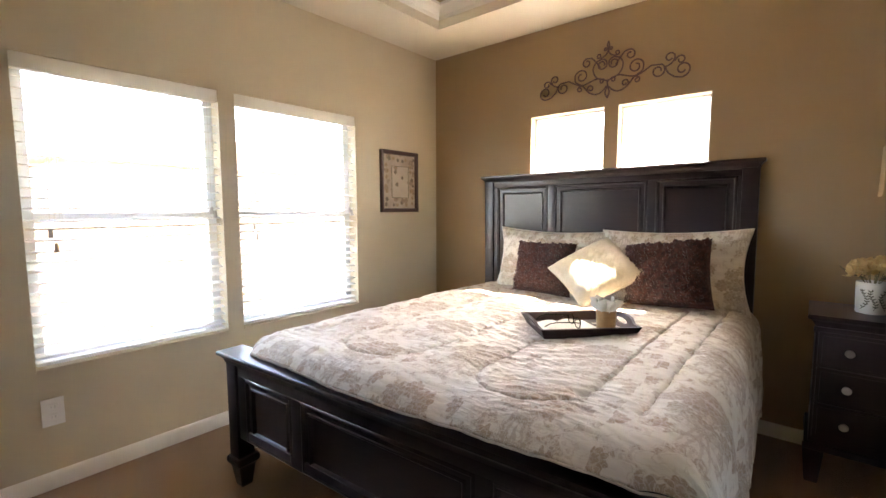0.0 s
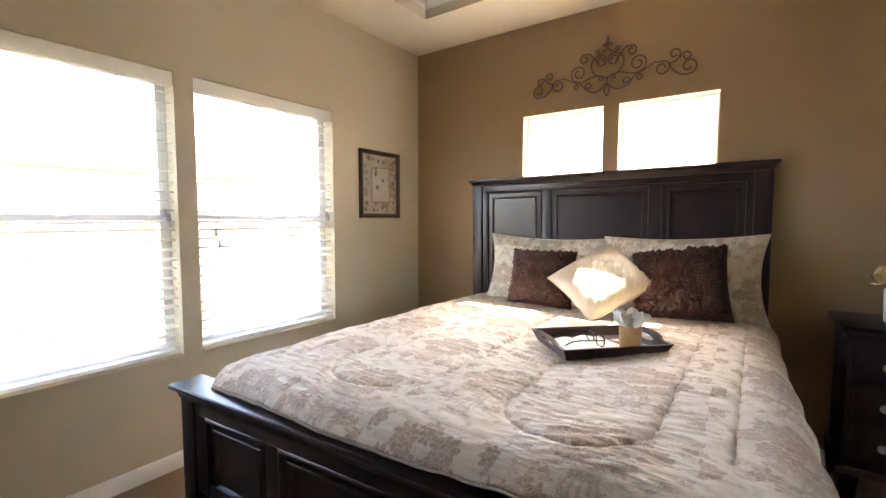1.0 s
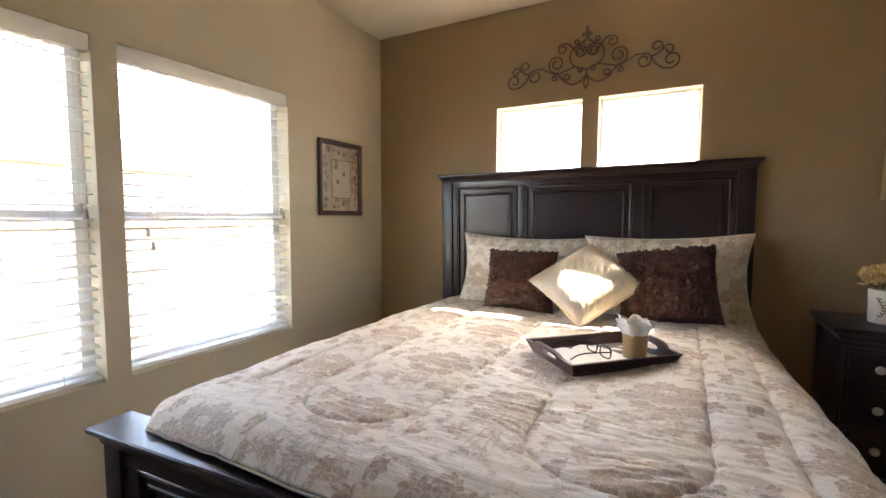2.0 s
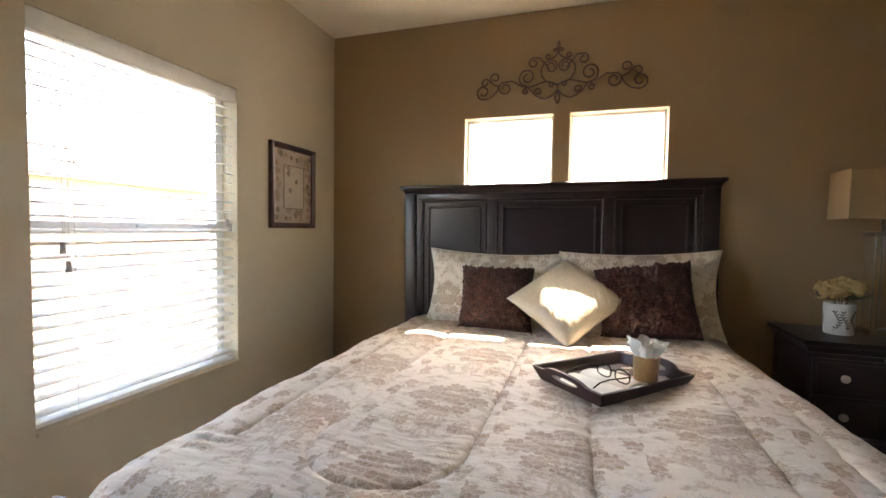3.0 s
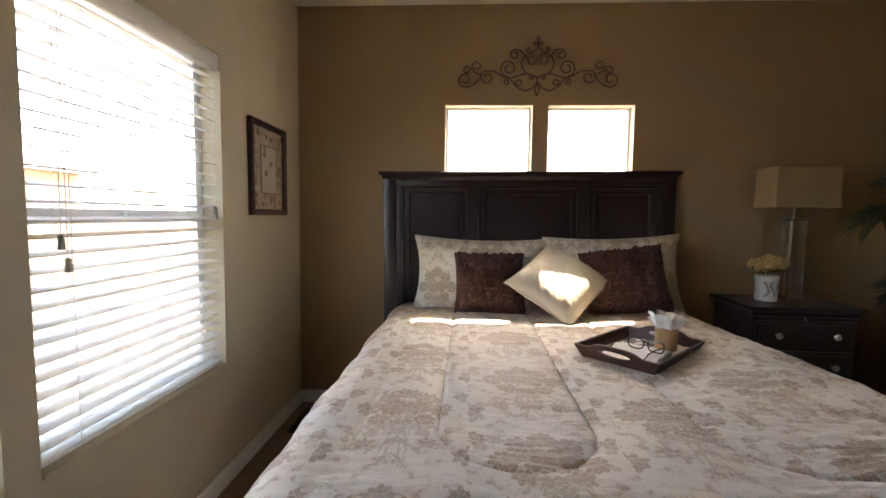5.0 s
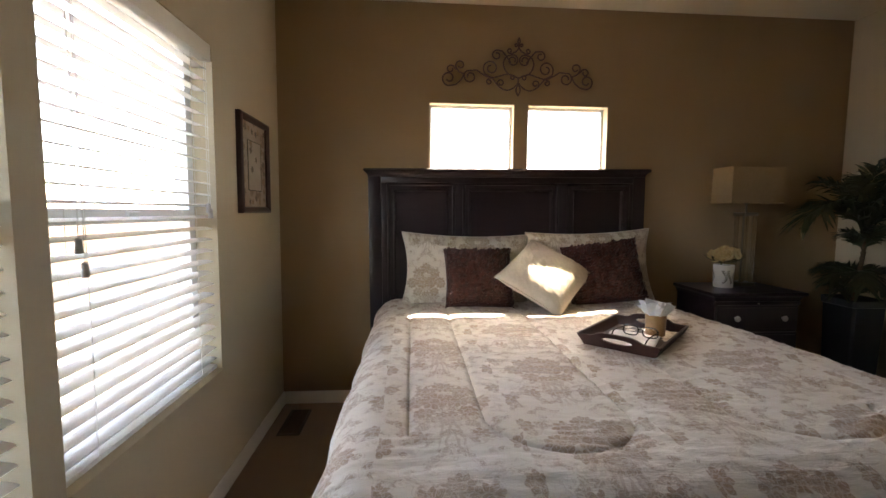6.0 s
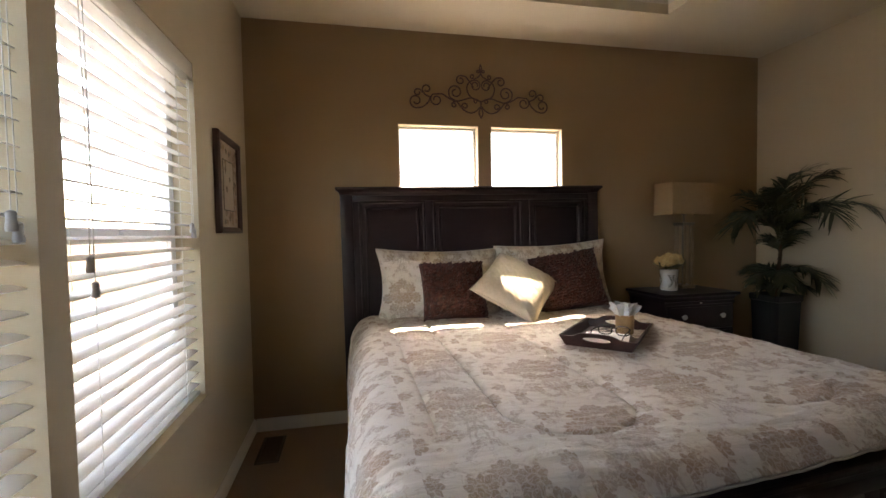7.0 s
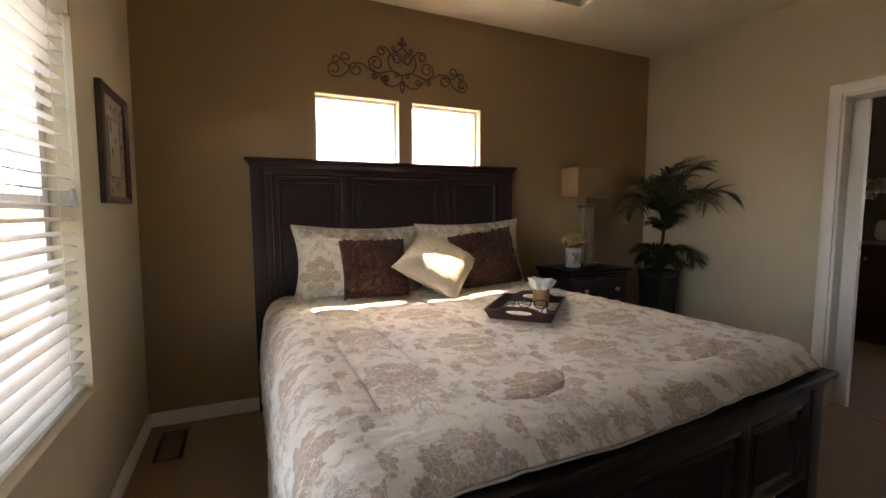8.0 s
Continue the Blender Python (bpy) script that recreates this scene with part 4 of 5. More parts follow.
# ---- palm ----
M_PLANTER = plain("black_planter", (0.012, 0.010, 0.009), 0.45, 0, 0.2, 20)
M_SOIL = plain("moss_soil", (0.04, 0.03, 0.02), 0.95, 0, 0.4, 60, 0.6)
M_TRUNK = plain("brown_palm_trunk", (0.10, 0.065, 0.035), 0.9, 0, 0.35, 45, 0.6)
M_PALM = Nodes("palm_leaf")
_p = M_PALM.coord()
_r = M_PALM.node("ShaderNodeNewGeometry").outputs["Random Per Island"]
M_PALM.set("Base Color", M_PALM.mix(M_PALM.noise(_p, 25, 3), M_PALM.ramp(_r, (0.0, (0.034, 0.046, 0.016)), (1.0, (0.080, 0.088, 0.036))), (0.055, 0.060, 0.024)))
M_PALM.set("Roughness", 0.5)
M_PALM = M_PALM.mat


def frond_mesh(length, rise, fall, rnd):
    """A feather leaf along +x that leaves at the angle rise and ends at the angle fall (degrees), with paired thin leaflets."""
    bm = bmesh.new()
    n = 34
    spine = [Vector((0, 0, 0))]
    for i in range(n):
        a = radians(rise + (fall - rise) * (i / n) ** 1.3)
        spine.append(spine[-1] + Vector((math.cos(a), 0, math.sin(a))) * length / n)
    tube(spine, 0.0036, 5, bm, taper=lambda t: 1 - 0.75 * t)
    for i in range(8, n + 1):
        t = i / n
        d = (spine[i] - spine[i - 1]).normalized()
        reach = (0.05 + length * 0.30) * math.sin(math.pi * (0.2 + 0.66 * t)) ** 0.7 * rnd.uniform(.82, 1.1)
        for s in (-1, 1):
            out = (Vector((0, s, 0)) * rnd.uniform(.45, .8) + d * rnd.uniform(.7, 1.1) + Vector((0, 0, rnd.uniform(-.15, .25)))).normalized()
            drop = reach * rnd.uniform(.15, .6)
            wide = d.cross(out).cross(out).normalized()
            pts = []
            for k in range(5):
                u = k / 4
                c = spine[i] + out * reach * u - Vector((0, 0, drop * u * u))
                w = 0.0068 * (math.sin(math.pi * (0.18 + 0.79 * u)))
                pts.append((bm.verts.new(c - wide * w), bm.verts.new(c + Vector((0, 0, -0.0015))), bm.verts.new(c + wide * w)))
            for a, b in zip(pts, pts[1:]):
                bm.faces.new((a[0], a[1], b[1], b[0]))
                bm.faces.new((a[1], a[2], b[2], b[1]))
    return bm


def palm(at):
    rnd = random.Random(8)
    p = thing("potted_palm", "artificial palm with drooping fronds in a tall black planter", "potted plant", at=at)
    planter = part("planter", square_turn(((0.078, 0.0), (0.081, 0.006), (0.100, 0.67), (0.107, 0.675), (0.109, 0.71), (0.105, 0.715), (0.097, 0.713), (0.095, 0.675), (0.03, 0.67))), M_PLANTER, p, "tall tapered black planter")
    part("soil", lathe(((0.090, 0.665), (0.092, 0.678), (0.06, 0.688), (0.02, 0.69)), 20), M_SOIL, planter)
    curve = [Vector((0.025 * math.sin(t * 3) + 0.01 * t, 0.012 * math.sin(t * 5), 0.67 + 0.42 * t)) for t in [i / 14 for i in range(15)]]
    trunk = part("trunk", tube(curve, 0.014, 10, taper=lambda t: 1 - 0.4 * t), M_TRUNK, p)
    for i in range(1, 14):
        part("trunk_ring", lathe(((0.012, -0.006), (0.0165 - i * .0004, 0.0), (0.011, 0.012)), 10, m=Matrix.Translation(curve[i])), M_TRUNK, trunk)
    # fronds in tiers up the trunk: height, count, length, rise, fall, first direction
    tiers = ((0.10, 6, 0.28, 62, -30, 3.6), (0.32, 9, 0.38, 55, -58, 3.3), (0.72, 5, 0.30, 72, -5, 1.9), (0.98, 9, 0.66, 70, -52, -1.25), (1.0, 9, 0.62, 82, 5, 0.3))
    for height, count, length, rise, fall, a0 in tiers:
        base = curve[min(14, int(height * 14))]
        for k in range(count):
            a = a0 + 2 * math.pi * k / count + (rnd.uniform(-.25, .25) if k else 0)
            # fronds that would meet the walls stay short and upright
            into = max(0.0, math.cos(a), math.sin(a) * 0.8)
            ln = length * rnd.uniform(.85, 1.12) * (1 - 0.58 * into) * (1 - 0.25 * max(0.0, -math.cos(a)))
            m = Matrix.Translation(base) @ pose(0, 0, 0, 0, 0, math.degrees(a)) @ pose(0, 0, 0, rnd.uniform(-14, 14), 0, 0)
            part("frond", frond_mesh(ln, rise + (88 - rise) * 0.6 * into + rnd.uniform(-6, 6), fall + 55 * into, rnd), M_PALM, p, m=m)


palm(pose(3.33, -0.36, 0, 0, 0, 0))

# ---- serving tray and what lies in it ----
TRAY_M = pose(1.686, -1.0, TOP_Z + 0.020, 0, 0, 45)


def serving_tray(m):
    t = thing("serving_tray", "dark walnut serving tray lying askew on the comforter", "tray", at=m)
    L, W, H = 0.205, 0.145, 0.045
    part("bottom", box((-L + 0.02, -W + 0.02, 0), (L - 0.02, W - 0.02, 0.009), 0.002), M_TRAYWOOD, t)
    for s in (-1, 1):
        bm = bmesh.new()
        flare = 0.022
        rings = []
        for x in (-1, 1):
            rings.append([Vector(q) for q in ((x * (L - 0.021), s * (W - 0.024), 0), (x * (L - 0.021), s * (W - 0.012), 0),
                                               (x * (L - 0.001), s * (W - 0.012 + flare), H), (x * (L - 0.001), s * (W - 0.024 + flare), H))])
        skin(bm, rings)
        bmesh.ops.recalc_face_normals(bm, faces=bm.faces[:])
        bmesh.ops.bevel(bm, geom=bm.edges[:], offset=0.0015, segments=1, affect='EDGES')
        part("long_side", bm, M_TRAYWOOD, t)
    for s in (-1, 1):
        # end board with a raised middle and a hand hole through it
        n = 20
        bm = bmesh.new()
        outer, inner = [], []

        def place(u, z, thick):
            k = z / H
            return Vector((s * (L - 0.022 + 0.022 * k + thick), u * (W - 0.014 + 0.022 * min(k, 1)), z))

        for i in range(n + 1):
            u = -1 + 2 * i / n
            rise = 0.02 * max(0.0, 1 - (abs(u) / 0.62) ** 4)
            outer.append((u, H + rise))
        hole = [(0.38 * math.cos(a) * (1 if abs(math.cos(a)) < .8 else 1), 0.037 + 0.011 * math.sin(a)) for a in (2 * math.pi * i / n for i in range(n))]
        ring_out = [(-1 + 2 * i / n, 0.0) for i in range(n + 1)] + outer[::-1]
        loops = []
        for thick in (-0.006, 0.006):
            a = [bm.verts.new(place(u, z, thick)) for u, z in ring_out]
            b = [bm.verts.new(place(u, z, thick)) for u, z in hole]
            loops.append((a, b))
        (a0, b0), (a1, b1) = loops
        for lo, hi in ((a0, a1), (b0, b1)):
            for i in range(len(lo)):
                j = (i + 1) % len(lo)
                bm.faces.new((lo[i], lo[j], hi[j], hi[i]))
        for a, b in loops:
            edges = []
            for ring in (a, b):
                for i in range(len(ring)):
                    e = bm.edges.get((ring[i], ring[(i + 1) % len(ring)]))
                    edges.append(e)
            bmesh.ops.triangle_fill(bm, edges=edges, use_beauty=True)
        bmesh.ops.recalc_face_normals(bm, faces=bm.faces[:])
        part("end_board", bm, M_TRAYWOOD, t, "end board with a hand hole")


serving_tray(TRAY_M)
M_PAPER = plain("white_paper", (0.78, 0.76, 0.72), 0.7, 0, 0.03)
M_BLACK = plain("black_acetate", (0.012, 0.011, 0.011), 0.25)
M_CUP = plain("gold_brown_cup", (0.37, 0.205, 0.085), 0.45, 0, 0.15, 40)
M_TISSUE = plain("white_tissue", (0.76, 0.72, 0.65), 0.9, 0, 0.03, 50)


def booklet(m):
    b = thing("booklet", "open white booklet in the tray", "book", at=m)
    for s in (-1, 1):
        bm = bmesh.new()
        rings = []
        for i in range(13):
            t = i / 12
            z = 0.004 + 0.014 * math.sin(math.pi * min(1, t * 1.25)) ** 0.8 * (1 - 0.55 * t)
            rings.append([Vector((s * t * 0.125, -0.09, 0)), Vector((s * t * 0.125, 0.09, 0)), Vector((s * t * 0.125, 0.09, z)), Vector((s * t * 0.125, -0.09, z))])
        skin(bm, rings)
        bmesh.ops.recalc_face_normals(bm, faces=bm.faces[:])
        part("page_block", bm, M_PAPER, b)


booklet(TRAY_M @ pose(-0.05, -0.005, 0.0095, 0, 0, 8))


def glasses(m):
    g = thing("eyeglasses", "black-framed eyeglasses lying on the booklet", "glasses", at=m)
    M_LENS = glass_mat("lens_glass")
    for s in (-1, 1):
        pts = []
        for i in range(25):
            a = 2 * math.pi * i / 24
            r = (abs(math.cos(a)) ** 3 + abs(math.sin(a)) ** 3) ** (-1 / 3)
            pts.append(Vector((s * 0.034 + 0.026 * r * math.cos(a), 0, 0.021 + 0.018 * r * math.sin(a))))
        rim = part("rim", tube(pts, 0.0023, 6), M_BLACK, g)
        part("lens", lathe(((0.024, -0.0006), (0.0245, 0.0), (0.024, 0.0006)), 24, m=Matrix.Translation((s * 0.034, 0, 0.021)) @ pose(0, 0, 0, 90, 0, 0) @ Matrix.Diagonal((1.08, 0.78, 1, 1))), M_LENS, rim).visible_shadow = False
        part("temple", tube([(s * 0.062, 0.0, 0.028), (s * 0.066, 0.03, 0.029), (s * 0.064, 0.09, 0.027), (s * 0.060, 0.118, 0.020), (s * 0.057, 0.138, 0.006)], 0.0022, 6), M_BLACK, g)
    part("bridge", tube([(-0.01, 0, 0.026), (0, -0.003, 0.030), (0.01, 0, 0.026)], 0.002, 6), M_BLACK, g)


glasses(TRAY_M @ pose(-0.028, -0.030, 0.0235, 4, 0, 90) @ Matrix.Scale(1.08, 4))


def tissue_cup(m):
    rnd = random.Random(4)
    c = thing("tissue_cup", "gold-brown cup stuffed with white tissue", "cup", at=m)
    part("cup", lathe(((0.036, 0.0), (0.038, 0.003), (0.041, 0.08), (0.0425, 0.086), (0.040, 0.087), (0.038, 0.08), (0.034, 0.01), (0.01, 0.008)), 32), M_CUP, c)
    for k in range(5):
        bm = bmesh.new()
        a0 = k * 1.26 + 0.3
        rows = []
        for j in range(9):
            t = j / 8
            row = []
            for i in range(15):
                u = i / 14 - 0.5
                a = a0 + u * 2.7
                r = 0.018 + 0.040 * t + 0.012 * t * math.sin(u * 17 + k * 2) + 0.004 * rnd.uniform(-1, 1) * t
                z = 0.055 + 0.082 * t * (1 - 0.7 * abs(u) ** 1.5) + 0.006 * math.sin(u * 11 + k)
                row.append(bm.verts.new((math.cos(a) * r, math.sin(a) * r, z)))
            rows.append(row)
        for p, q in zip(rows, rows[1:]):
            for i in range(14):
                bm.faces.new((p[i], p[i + 1], q[i + 1], q[i]))
        part("tissue", bm, M_TISSUE, c, "crumpled white tissue")


tissue_cup(TRAY_M @ pose(0.105, -0.05, 0.0095, 0, 0, 20))


# ---- framed picture ----
M_FRAME = dark_wood("dark_frame_wood", (0.058, 0.022, 0.019), 0.35)
_a = Nodes("botanical_print")
_p = _a.coord("UV")
_v = _a.node("ShaderNodeTexVoronoi", Vector=_p, Scale=6.0)
_f = _a.math("LESS_THAN", _a.math("ADD", _v.outputs["Distance"], _a.math("MULTIPLY", _a.noise(_p, 16, 4, 0.7), 0.7)), 0.70)
_base = _a.ramp(_a.noise(_p, 4, 4), (0.3, (0.36, 0.27, 0.20)), (0.7, (0.50, 0.41, 0.32)))
_a.set("Base Color", _a.mix(_a.math("MULTIPLY", _a.math("MULTIPLY", _f, _a.noise(_p, 30, 3)), 1.2), _base, (0.20, 0.12, 0.07)))
_a.set("Roughness", 0.6)
M_PRINT = _a.mat
_a = Nodes("floral_print_inset")
_p = _a.coord("UV")
_v = _a.node("ShaderNodeTexVoronoi", Vector=_p, Scale=4.2)
_f = _a.math("LESS_THAN", _a.math("ADD", _v.outputs["Distance"], _a.math("MULTIPLY", _a.noise(_p, 22, 4, 0.7), 0.7)), 0.57)
_a.set("Base Color", _a.mix(_a.math("MULTIPLY", _f, 0.8), _a.ramp(_a.noise(_p, 3, 3), (0.3, (0.46, 0.38, 0.29)), (0.7, (0.56, 0.48, 0.38))), (0.24, 0.19, 0.13)))
_a.set("Roughness", 0.6)
M_INSET = _a.mat


def picture():
    """Lies in yz against the side wall."""
    y0, y1, z0, z1 = -0.632, -0.243, 1.172, 1.633
    p = thing("framed_picture", "dark-framed botanical print hanging on the wall", "picture", at=pose(0, 0, 0))
    w = 0.03
    prof = ((0.0, 0.001), (0.0, 0.022), (0.005, 0.028), (0.012, 0.029), (0.02, 0.022), (0.026, 0.020), (w, 0.012), (w, 0.001))
    for a, b, u in (((y0, z0), (y1, z0), (0, 1)), ((y0, z1), (y1, z1), (0, -1)), ((y0, z0), (y0, z1), (1, 0)), ((y1, z0), (y1, z1), (-1, 0))):
        bm = bmesh.new()
        rings = []
        for (y, z), end in ((a, 1), (b, -1)):
            ring = []
            for o, d in prof:
                yy, zz = y + u[0] * o, z + u[1] * o
                if u[0] == 0:
                    yy += end * o
                else:
                    zz += end * o
                ring.append(Vector((d, yy, zz)))
            rings.append(ring)
        skin(bm, rings)
        bmesh.ops.recalc_face_normals(bm, faces=bm.faces[:])
        part("frame_rail", bm, M_FRAME, p)

    def sheet(x, a, b, c, d, mat, name):
        bm = bmesh.new()
        add_box(bm, (x - 0.003, a, c), (x, b, d))
        uvl = bm.loops.layers.uv.new("UVMap")
        for f in bm.faces:
            for loop in f.loops:
                loop[uvl].uv = ((loop.vert.co.y - a) / 0.4, (loop.vert.co.z - c) / 0.4)
        part(name, bm, mat, p)

    sheet(0.0095, y0 + w, y1 - w, z0 + w, z1 - w, M_PRINT, "print")
    sheet(0.0115, y0 + 0.115, y1 - 0.105, z0 + 0.11, z1 - 0.115, M_INSET, "inset_print")
    for a, b, c, d in ((y0 + .113, y1 - .103, z0 + .108, z0 + .112), (y0 + .113, y1 - .103, z1 - .117, z1 - .113), (y0 + .111, y0 + .115, z0 + .108, z1 - .113), (y1 - .105, y1 - .101, z0 + .108, z1 - .113)):
        part("inset_line", box((0.0098, a, c), (0.0125, b, d)), M_LEAFPRINT, p)
    # printed blossoms, loosely set round the border and a few in the inset
    rnd = random.Random(14)
    spots = []
    for i in range(8):
        z = z0 + 0.055 + i * 0.050
        spots += [(y0 + 0.07 + rnd.uniform(-.02, .02), z + rnd.uniform(-.012, .012), 0.0098), (y1 - 0.065 + rnd.uniform(-.02, .02), z + rnd.uniform(-.012, .012), 0.0098)]
    for i in range(4):
        y = y0 + 0.13 + i * 0.045
        spots += [(y + rnd.uniform(-.01, .01), z1 - 0.075 + rnd.uniform(-.022, .022), 0.0098), (y + rnd.uniform(-.01, .01), z0 + 0.072 + rnd.uniform(-.022, .022), 0.0098)]
    spots += [(y0 + 0.15, z1 - 0.16, 0.0118), (y0 + 0.22, z1 - 0.20, 0.0118), (y0 + 0.165, z0 + 0.21, 0.0118), (y0 + 0.155, z1 - 0.125, 0.0118)]
    for y, z, x in spots:
        bm = bmesh.new()
        r, turn, lobes = rnd.uniform(0.014, 0.021), rnd.uniform(0, 6), rnd.choice((4, 5, 6, 7))
        ring = []
        for i in range(30):
            a = 2 * math.pi * i / 30
            k = r * (0.78 + 0.2 * math.cos(lobes * (a + turn)) + rnd.uniform(-.07, .07))
            ring.append(Vector((x, y + k * math.cos(a), z + k * math.sin(a))))
        skin(bm, [[q - Vector((0.0008, 0, 0)) for q in ring], ring])
        part("blossom_print", bm, rnd.choice((M_BLOOM, M_BLOOM, M_BLOOM_DARK)), p)


M_BLOOM = plain("tan_blossom_print", (0.30, 0.20, 0.115), 0.6, 0, 0.45, 90)
M_BLOOM_DARK = plain("taupe_blossom_print", (0.17, 0.125, 0.085), 0.6, 0, 0.55, 90)
picture()


# ---- wrought scroll over the windows ----
def curl(cx, cz, r, a0, turns, shrink=0.28, n=26):
    """A spiral that winds inwards from radius r at angle a0 (degrees)."""
    out = []
    for i in range(n + 1):
        t = i / n
        a = radians(a0 + 360 * turns * t)
        rr = r * (1 - (1 - shrink) * t)
        out.append((cx + rr * math.cos(a), cz + rr * math.sin(a)))
    return out


def flow(*knots, n=7):
    """A smooth bar line through a few knots."""
    pts = [Vector((*k, 0)) for k in knots]
    pts = [pts[0] * 2 - pts[1]] + pts + [pts[-1] * 2 - pts[-2]]
    out = []
    for a, b, c, d in zip(pts, pts[1:], pts[2:], pts[3:]):
        for i in range(n):
            t = i / n
            p = 0.5 * (2 * b + (c - a) * t + (2 * a - 5 * b + 4 * c - d) * t * t + (3 * b - a - 3 * c + d) * t ** 3)
            out.append((p.x, p.y))
    return out + [tuple(knots[-1])]


def wall_scroll(x, z):
    s = thing("wall_scroll", "dark bronze wrought scrollwork mounted above the windows", "wall decoration", at=pose(x, -0.012, z))
    # one side of the mirrored pattern, from the middle joint outwards
    bars = [
        flow((0.0, 0.0), (0.066, 0.027), (0.092, 0.078), (0.076, 0.121), (0.040, 0.136)) + curl(0.036, 0.102, 0.034, 88, 1.35, 0.42)[1:],
        flow((0.047, 0.088), (0.072, 0.122), (0.101, 0.155)) + curl(0.133, 0.130, 0.030, 118, -1.15, 0.4)[1:],
        flow((0.162, -0.002), (0.203, 0.022), (0.2115, 0.055)) + curl(0.167, 0.054, 0.045, 2, 1.25, 0.32)[1:],
        flow((0.0, 0.0), (0.061, 0.022), (0.121, 0.007), (0.162, -0.002), (0.202, 0.010), (0.2525, 0.040)) + curl(0.291, 0.002, 0.041, 95, -1.3, 0.38)[2:],
        flow((0.328, 0.016), (0.345, -0.018), (0.378, -0.046)) + curl(0.419, -0.011, 0.046, 228, 1.3, 0.3)[1:],
        flow((0.328, 0.016), (0.362, 0.032), (0.378, 0.058)) + curl(0.351, 0.066, 0.027, -10, 0.95, 0.5)[1:],
        flow((0.376, 0.040), (0.392, 0.060)) + curl(0.409, 0.042, 0.022, 118, -0.9, 0.55)[1:],
        flow((0.004, -0.030), (0.030, -0.058), (0.070, -0.072), (0.116, -0.053), (0.157, -0.006)),
        flow((0.116, -0.053), (0.126, -0.038)) + curl(0.106, -0.031, 0.021, -10, 1.0, 0.45)[1:],
        curl(0.034, 0.002, 0.015, 165, -1.0, 0.5),
        flow((0.162, -0.002), (0.180, -0.008)) + curl(0.176, -0.025, 0.0165, 65, -1.0, 0.5)[1:],
        flow((0.0, 0.176), (0.016, 0.156), (0.042, 0.142)) + curl(0.055, 0.158, 0.0145, -110, 1.0, 0.5)[1:],
        flow((0.0, 0.176), (0.006, 0.190)) + curl(0.0165, 0.190, 0.0095, 150, -0.95, 0.5)[1:],
        flow((0.0, 0.196), (0.0065, 0.213), (0.0, 0.236), n=5),
        flow((0.0, -0.034), (0.013, -0.070), (0.0, -0.104), n=6),
    ]
    for line in bars:
        for side in (-1, 1):
            part("scroll_bar", tube([(side * px, 0, pz) for px, pz in line], 0.0043, 7), M_IRON, s)
    part("stem", tube([(0, 0, 0.174), (0, 0, 0.198)], 0.0043, 7), M_IRON, s)
    part("stem", tube([(0, 0, 0.004), (0, 0, -0.036)], 0.0043, 7), M_IRON, s)
    for px, pz in ((0, 0.0), (0, 0.190), (0.162, -0.002), (-0.162, -0.002), (0.328, 0.016), (-0.328, 0.016)):
        part("collar", box((px - 0.007, -0.006, pz - 0.006), (px + 0.007, 0.006, pz + 0.006), 0.003), M_IRON, s)
    for px, pz in ((-0.328, 0.016), (0.0, 0.0), (0.328, 0.016)):
        part("wall_peg", tube([(px, 0.004, pz), (px, 0.0125, pz)], 0.003, 6), M_IRON, s)


wall_scroll(1.420, 1.988)


# ---- outlets, floor vent ----
def outlet(m):
    o = thing("wall_outlet", "white two-socket wall outlet plate", "outlet", at=m, group="wall outlets")
    part("plate", box((-0.038, -0.006, -0.06), (0.038, 0.0, 0.06), 0.003), M_PLATE, o)
    for z in (-0.022, 0.022):
        s = part("socket", box((-0.017, -0.009, z - 0.014), (0.017, -0.0055, z + 0.014), 0.003), M_PLATE, o)
        for x in (-0.006, 0.006):
            part("slot", box((x - 0.001, -0.0094, z - 0.003), (x + 0.001, -0.0088, z + 0.006)), M_TASSEL, s)


outlet(pose(0.0005, -2.512, 0.337, 0, 0, 90))
outlet(pose(3.25, -0.0005, 0.40, 0, 0, 0))


def floor_vent(m):
    v = thing("floor_vent", "brown metal floor vent set in the carpet", "vent", at=m)
    mat = plain("brown_vent_metal", (0.09, 0.055, 0.03), 0.5, 0.3)
    for lo, hi in (((-0.15, -0.06), (0.15, -0.045)), ((-0.15, 0.045), (0.15, 0.06)), ((-0.15, -0.045), (-0.135, 0.045)), ((0.135, -0.045), (0.15, 0.045))):
        part("rim", box((*lo, 0.0), (*hi, 0.007), 0.002), mat, v)
    # flat black plate standing for the shade below the louvres; no hollow is cut
    part("duct_shade", box((-0.135, -0.045, 0.0), (0.135, 0.045, 0.002)), M_BLACK, v)
    first = None
    for i in range(18):
        m2 = pose(-0.128 + 0.0151 * i, 0, 0.0045, 0, 25, 0)
        if first is None:
            first = part("louvre", box((-0.001, -0.045, -0.004), (0.001, 0.045, 0.003)), mat, v, m=m2)
        else:
            same_part(first, v, m2)


floor_vent(pose(0.135, -0.26, 0.0, 0, 0, 90))


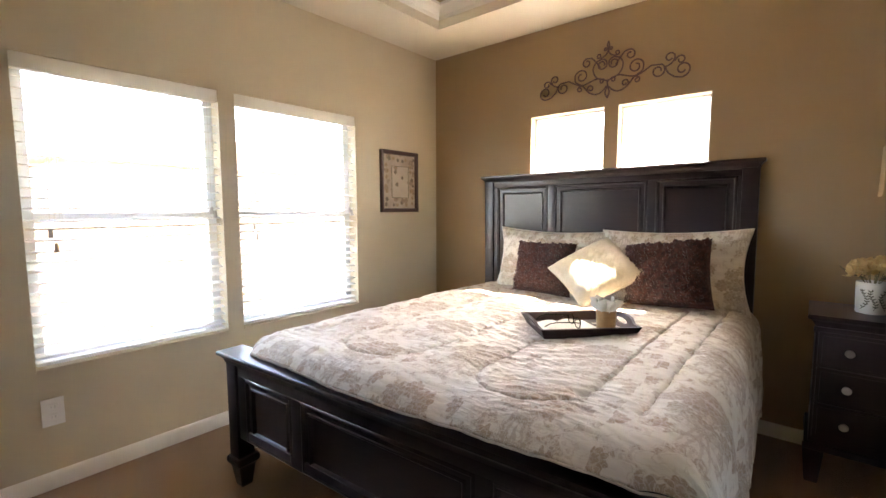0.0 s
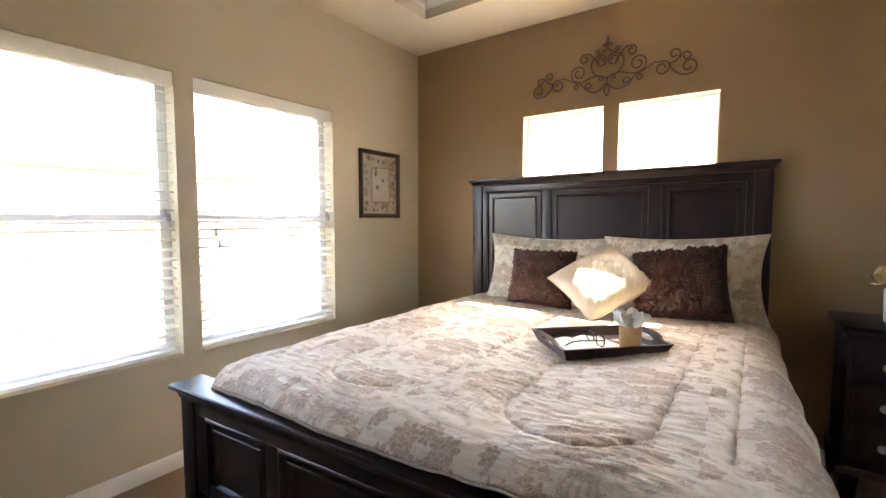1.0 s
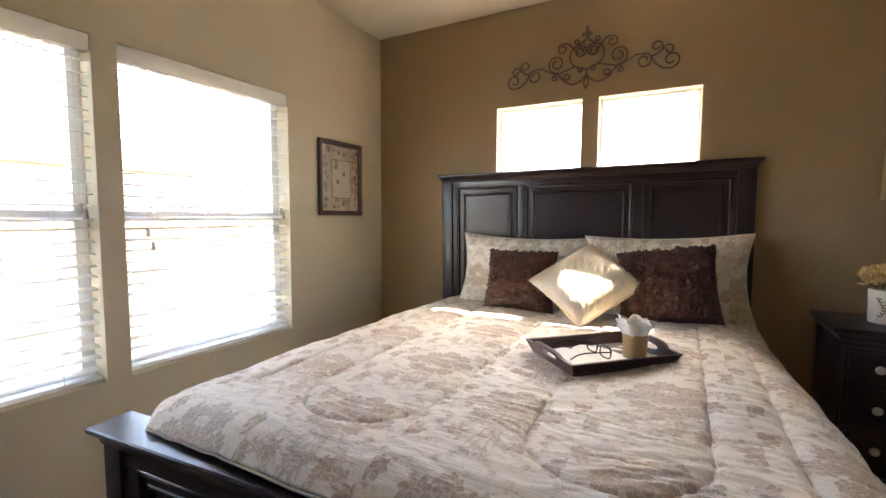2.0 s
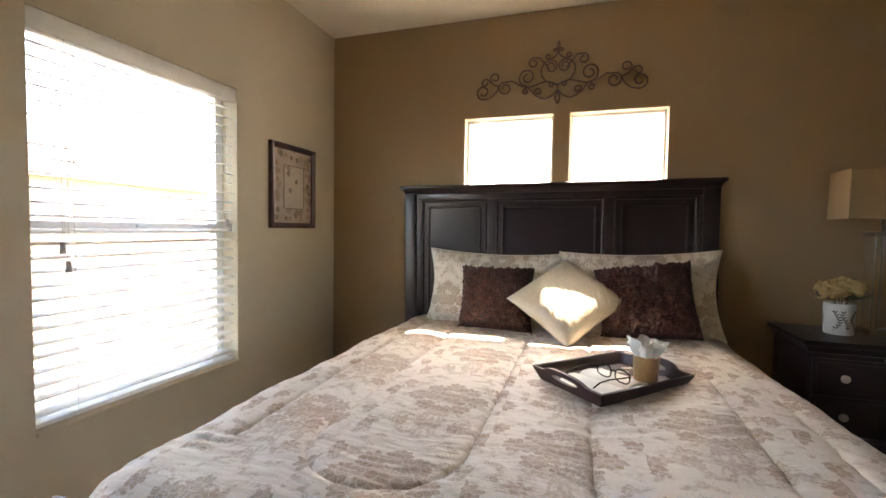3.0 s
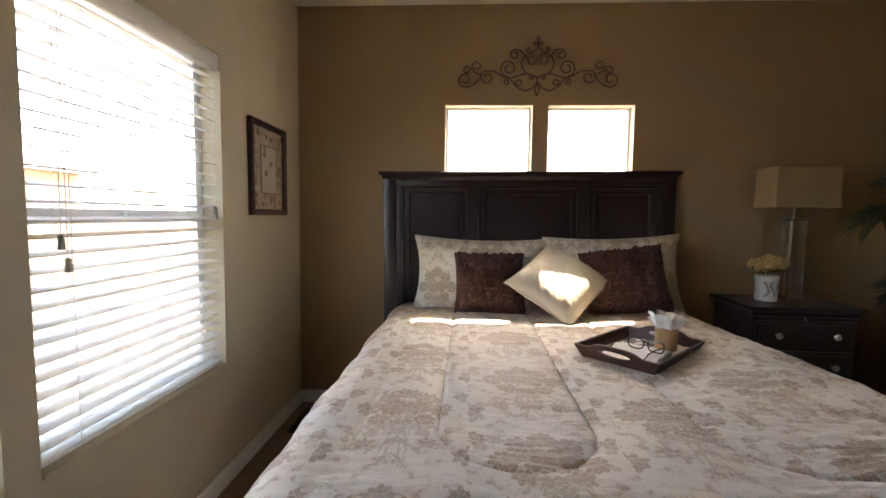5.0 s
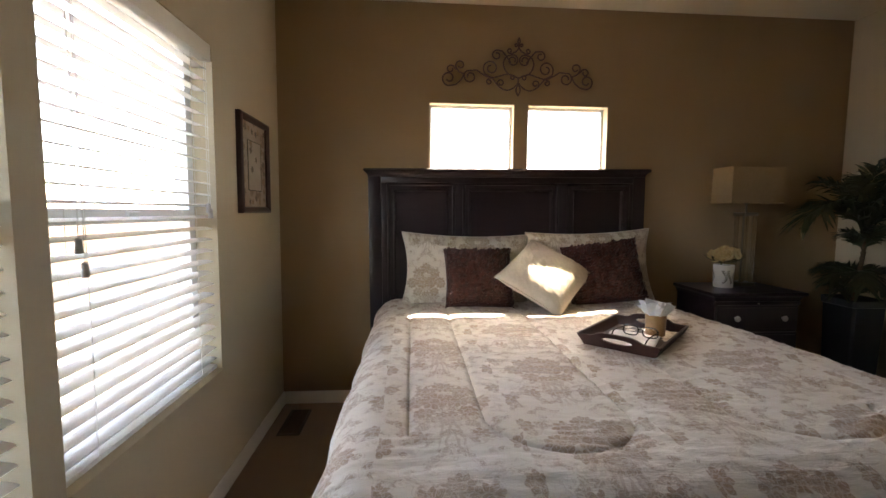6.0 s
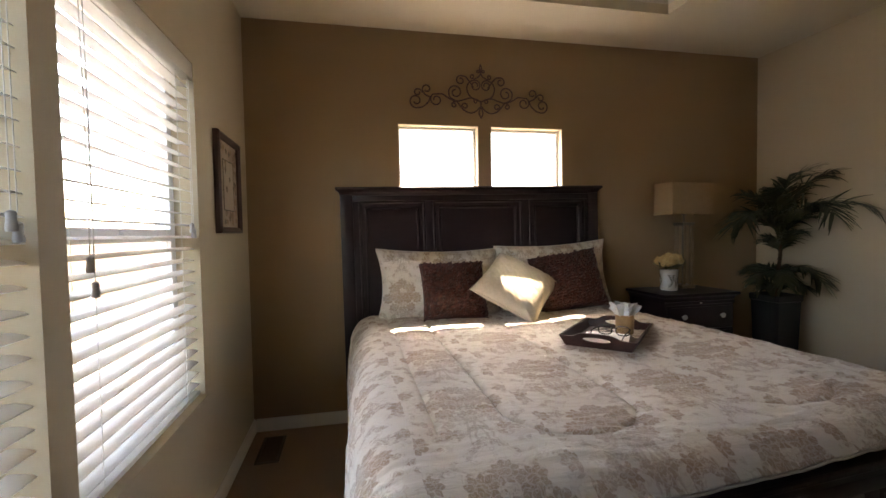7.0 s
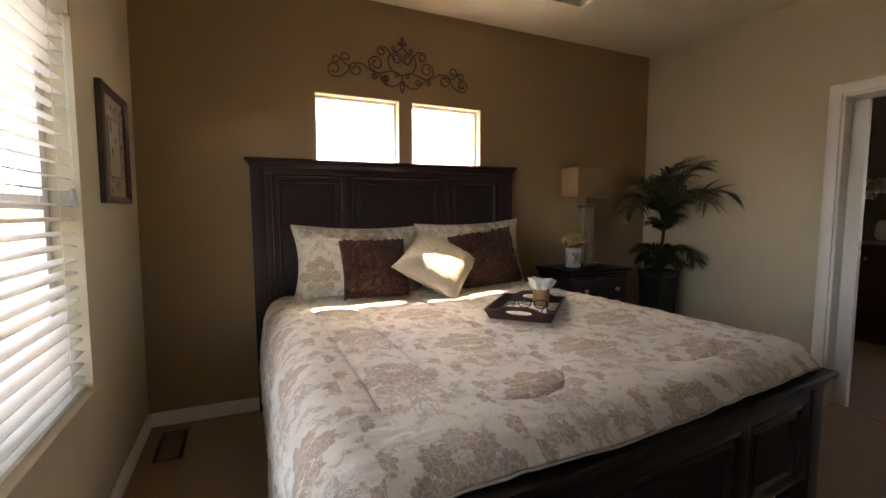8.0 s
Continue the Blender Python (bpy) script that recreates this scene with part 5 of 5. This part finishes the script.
# ---- vanity and flowers beyond the doorway ----
M_CHERRY = dark_wood("red_brown_vanity_wood", (0.075, 0.026, 0.016), 0.4)


def vanity(at):
    v = thing("vanity", "red-brown wooden bathroom vanity with a pale stone top", "vanity", at=at)
    part("cabinet", box((0, -0.75, 0.09), (0.55, 0.75, 0.87), 0.004), M_CHERRY, v)
    part("toe_kick", box((0.06, -0.74, 0.0), (0.55, 0.74, 0.09)), M_CHERRY, v)
    part("counter", box((-0.025, -0.77, 0.87), (0.55, 0.77, 0.905), 0.006), plain("pale_stone_top", (0.42, 0.36, 0.30), 0.25, 0, 0.25, 25), v)
    for y in (-0.5, 0.0, 0.5):
        d = part("door", box((-0.018, y - 0.235, 0.12), (0.0, y + 0.235, 0.85), 0.004), M_CHERRY, v)
        part("door_panel", box((-0.024, y - 0.175, 0.18), (-0.018, y + 0.175, 0.79), 0.004), M_CHERRY, d)
        part("knob", lathe(((0.005, 0), (0.006, 0.01), (0.013, 0.016), (0.010, 0.022)), 12, m=pose(-0.018, y + 0.2, 0.75, 0, -90, 0)), M_NICKEL, d)


vanity(pose(5.42, -0.95, 0))
M_WHITEPETAL = plain("white_petal", (0.75, 0.72, 0.68), 0.7, 0, 0.05)


def white_flowers(at):
    rnd = random.Random(12)
    f = thing("white_flowers", "white flowers in a small vase on the vanity", "flower arrangement", at=at)
    part("vase", lathe(((0.03, 0.0), (0.045, 0.03), (0.04, 0.09), (0.028, 0.12), (0.024, 0.12), (0.02, 0.02)), 20), M_POT, f)
    for i in range(14):
        a = i * 2.399
        r = 0.11 * math.sqrt((i + 0.5) / 14)
        p = Vector((math.cos(a) * r, math.sin(a) * r, 0.33 - 5 * r * r + rnd.uniform(-.03, .03)))
        part("stem", tube([(0, 0, 0.1), (p.x * .6, p.y * .6, 0.2), tuple(p)], 0.0018, 5), M_STALK, f)
        part("blossom", blossom_mesh(rnd, 0.045, 12), M_WHITEPETAL, f, m=Matrix.Translation(p))


white_flowers(pose(5.62, -0.77, 0.905) @ Matrix.Diagonal((1.35, 1.35, 1.45, 1)))
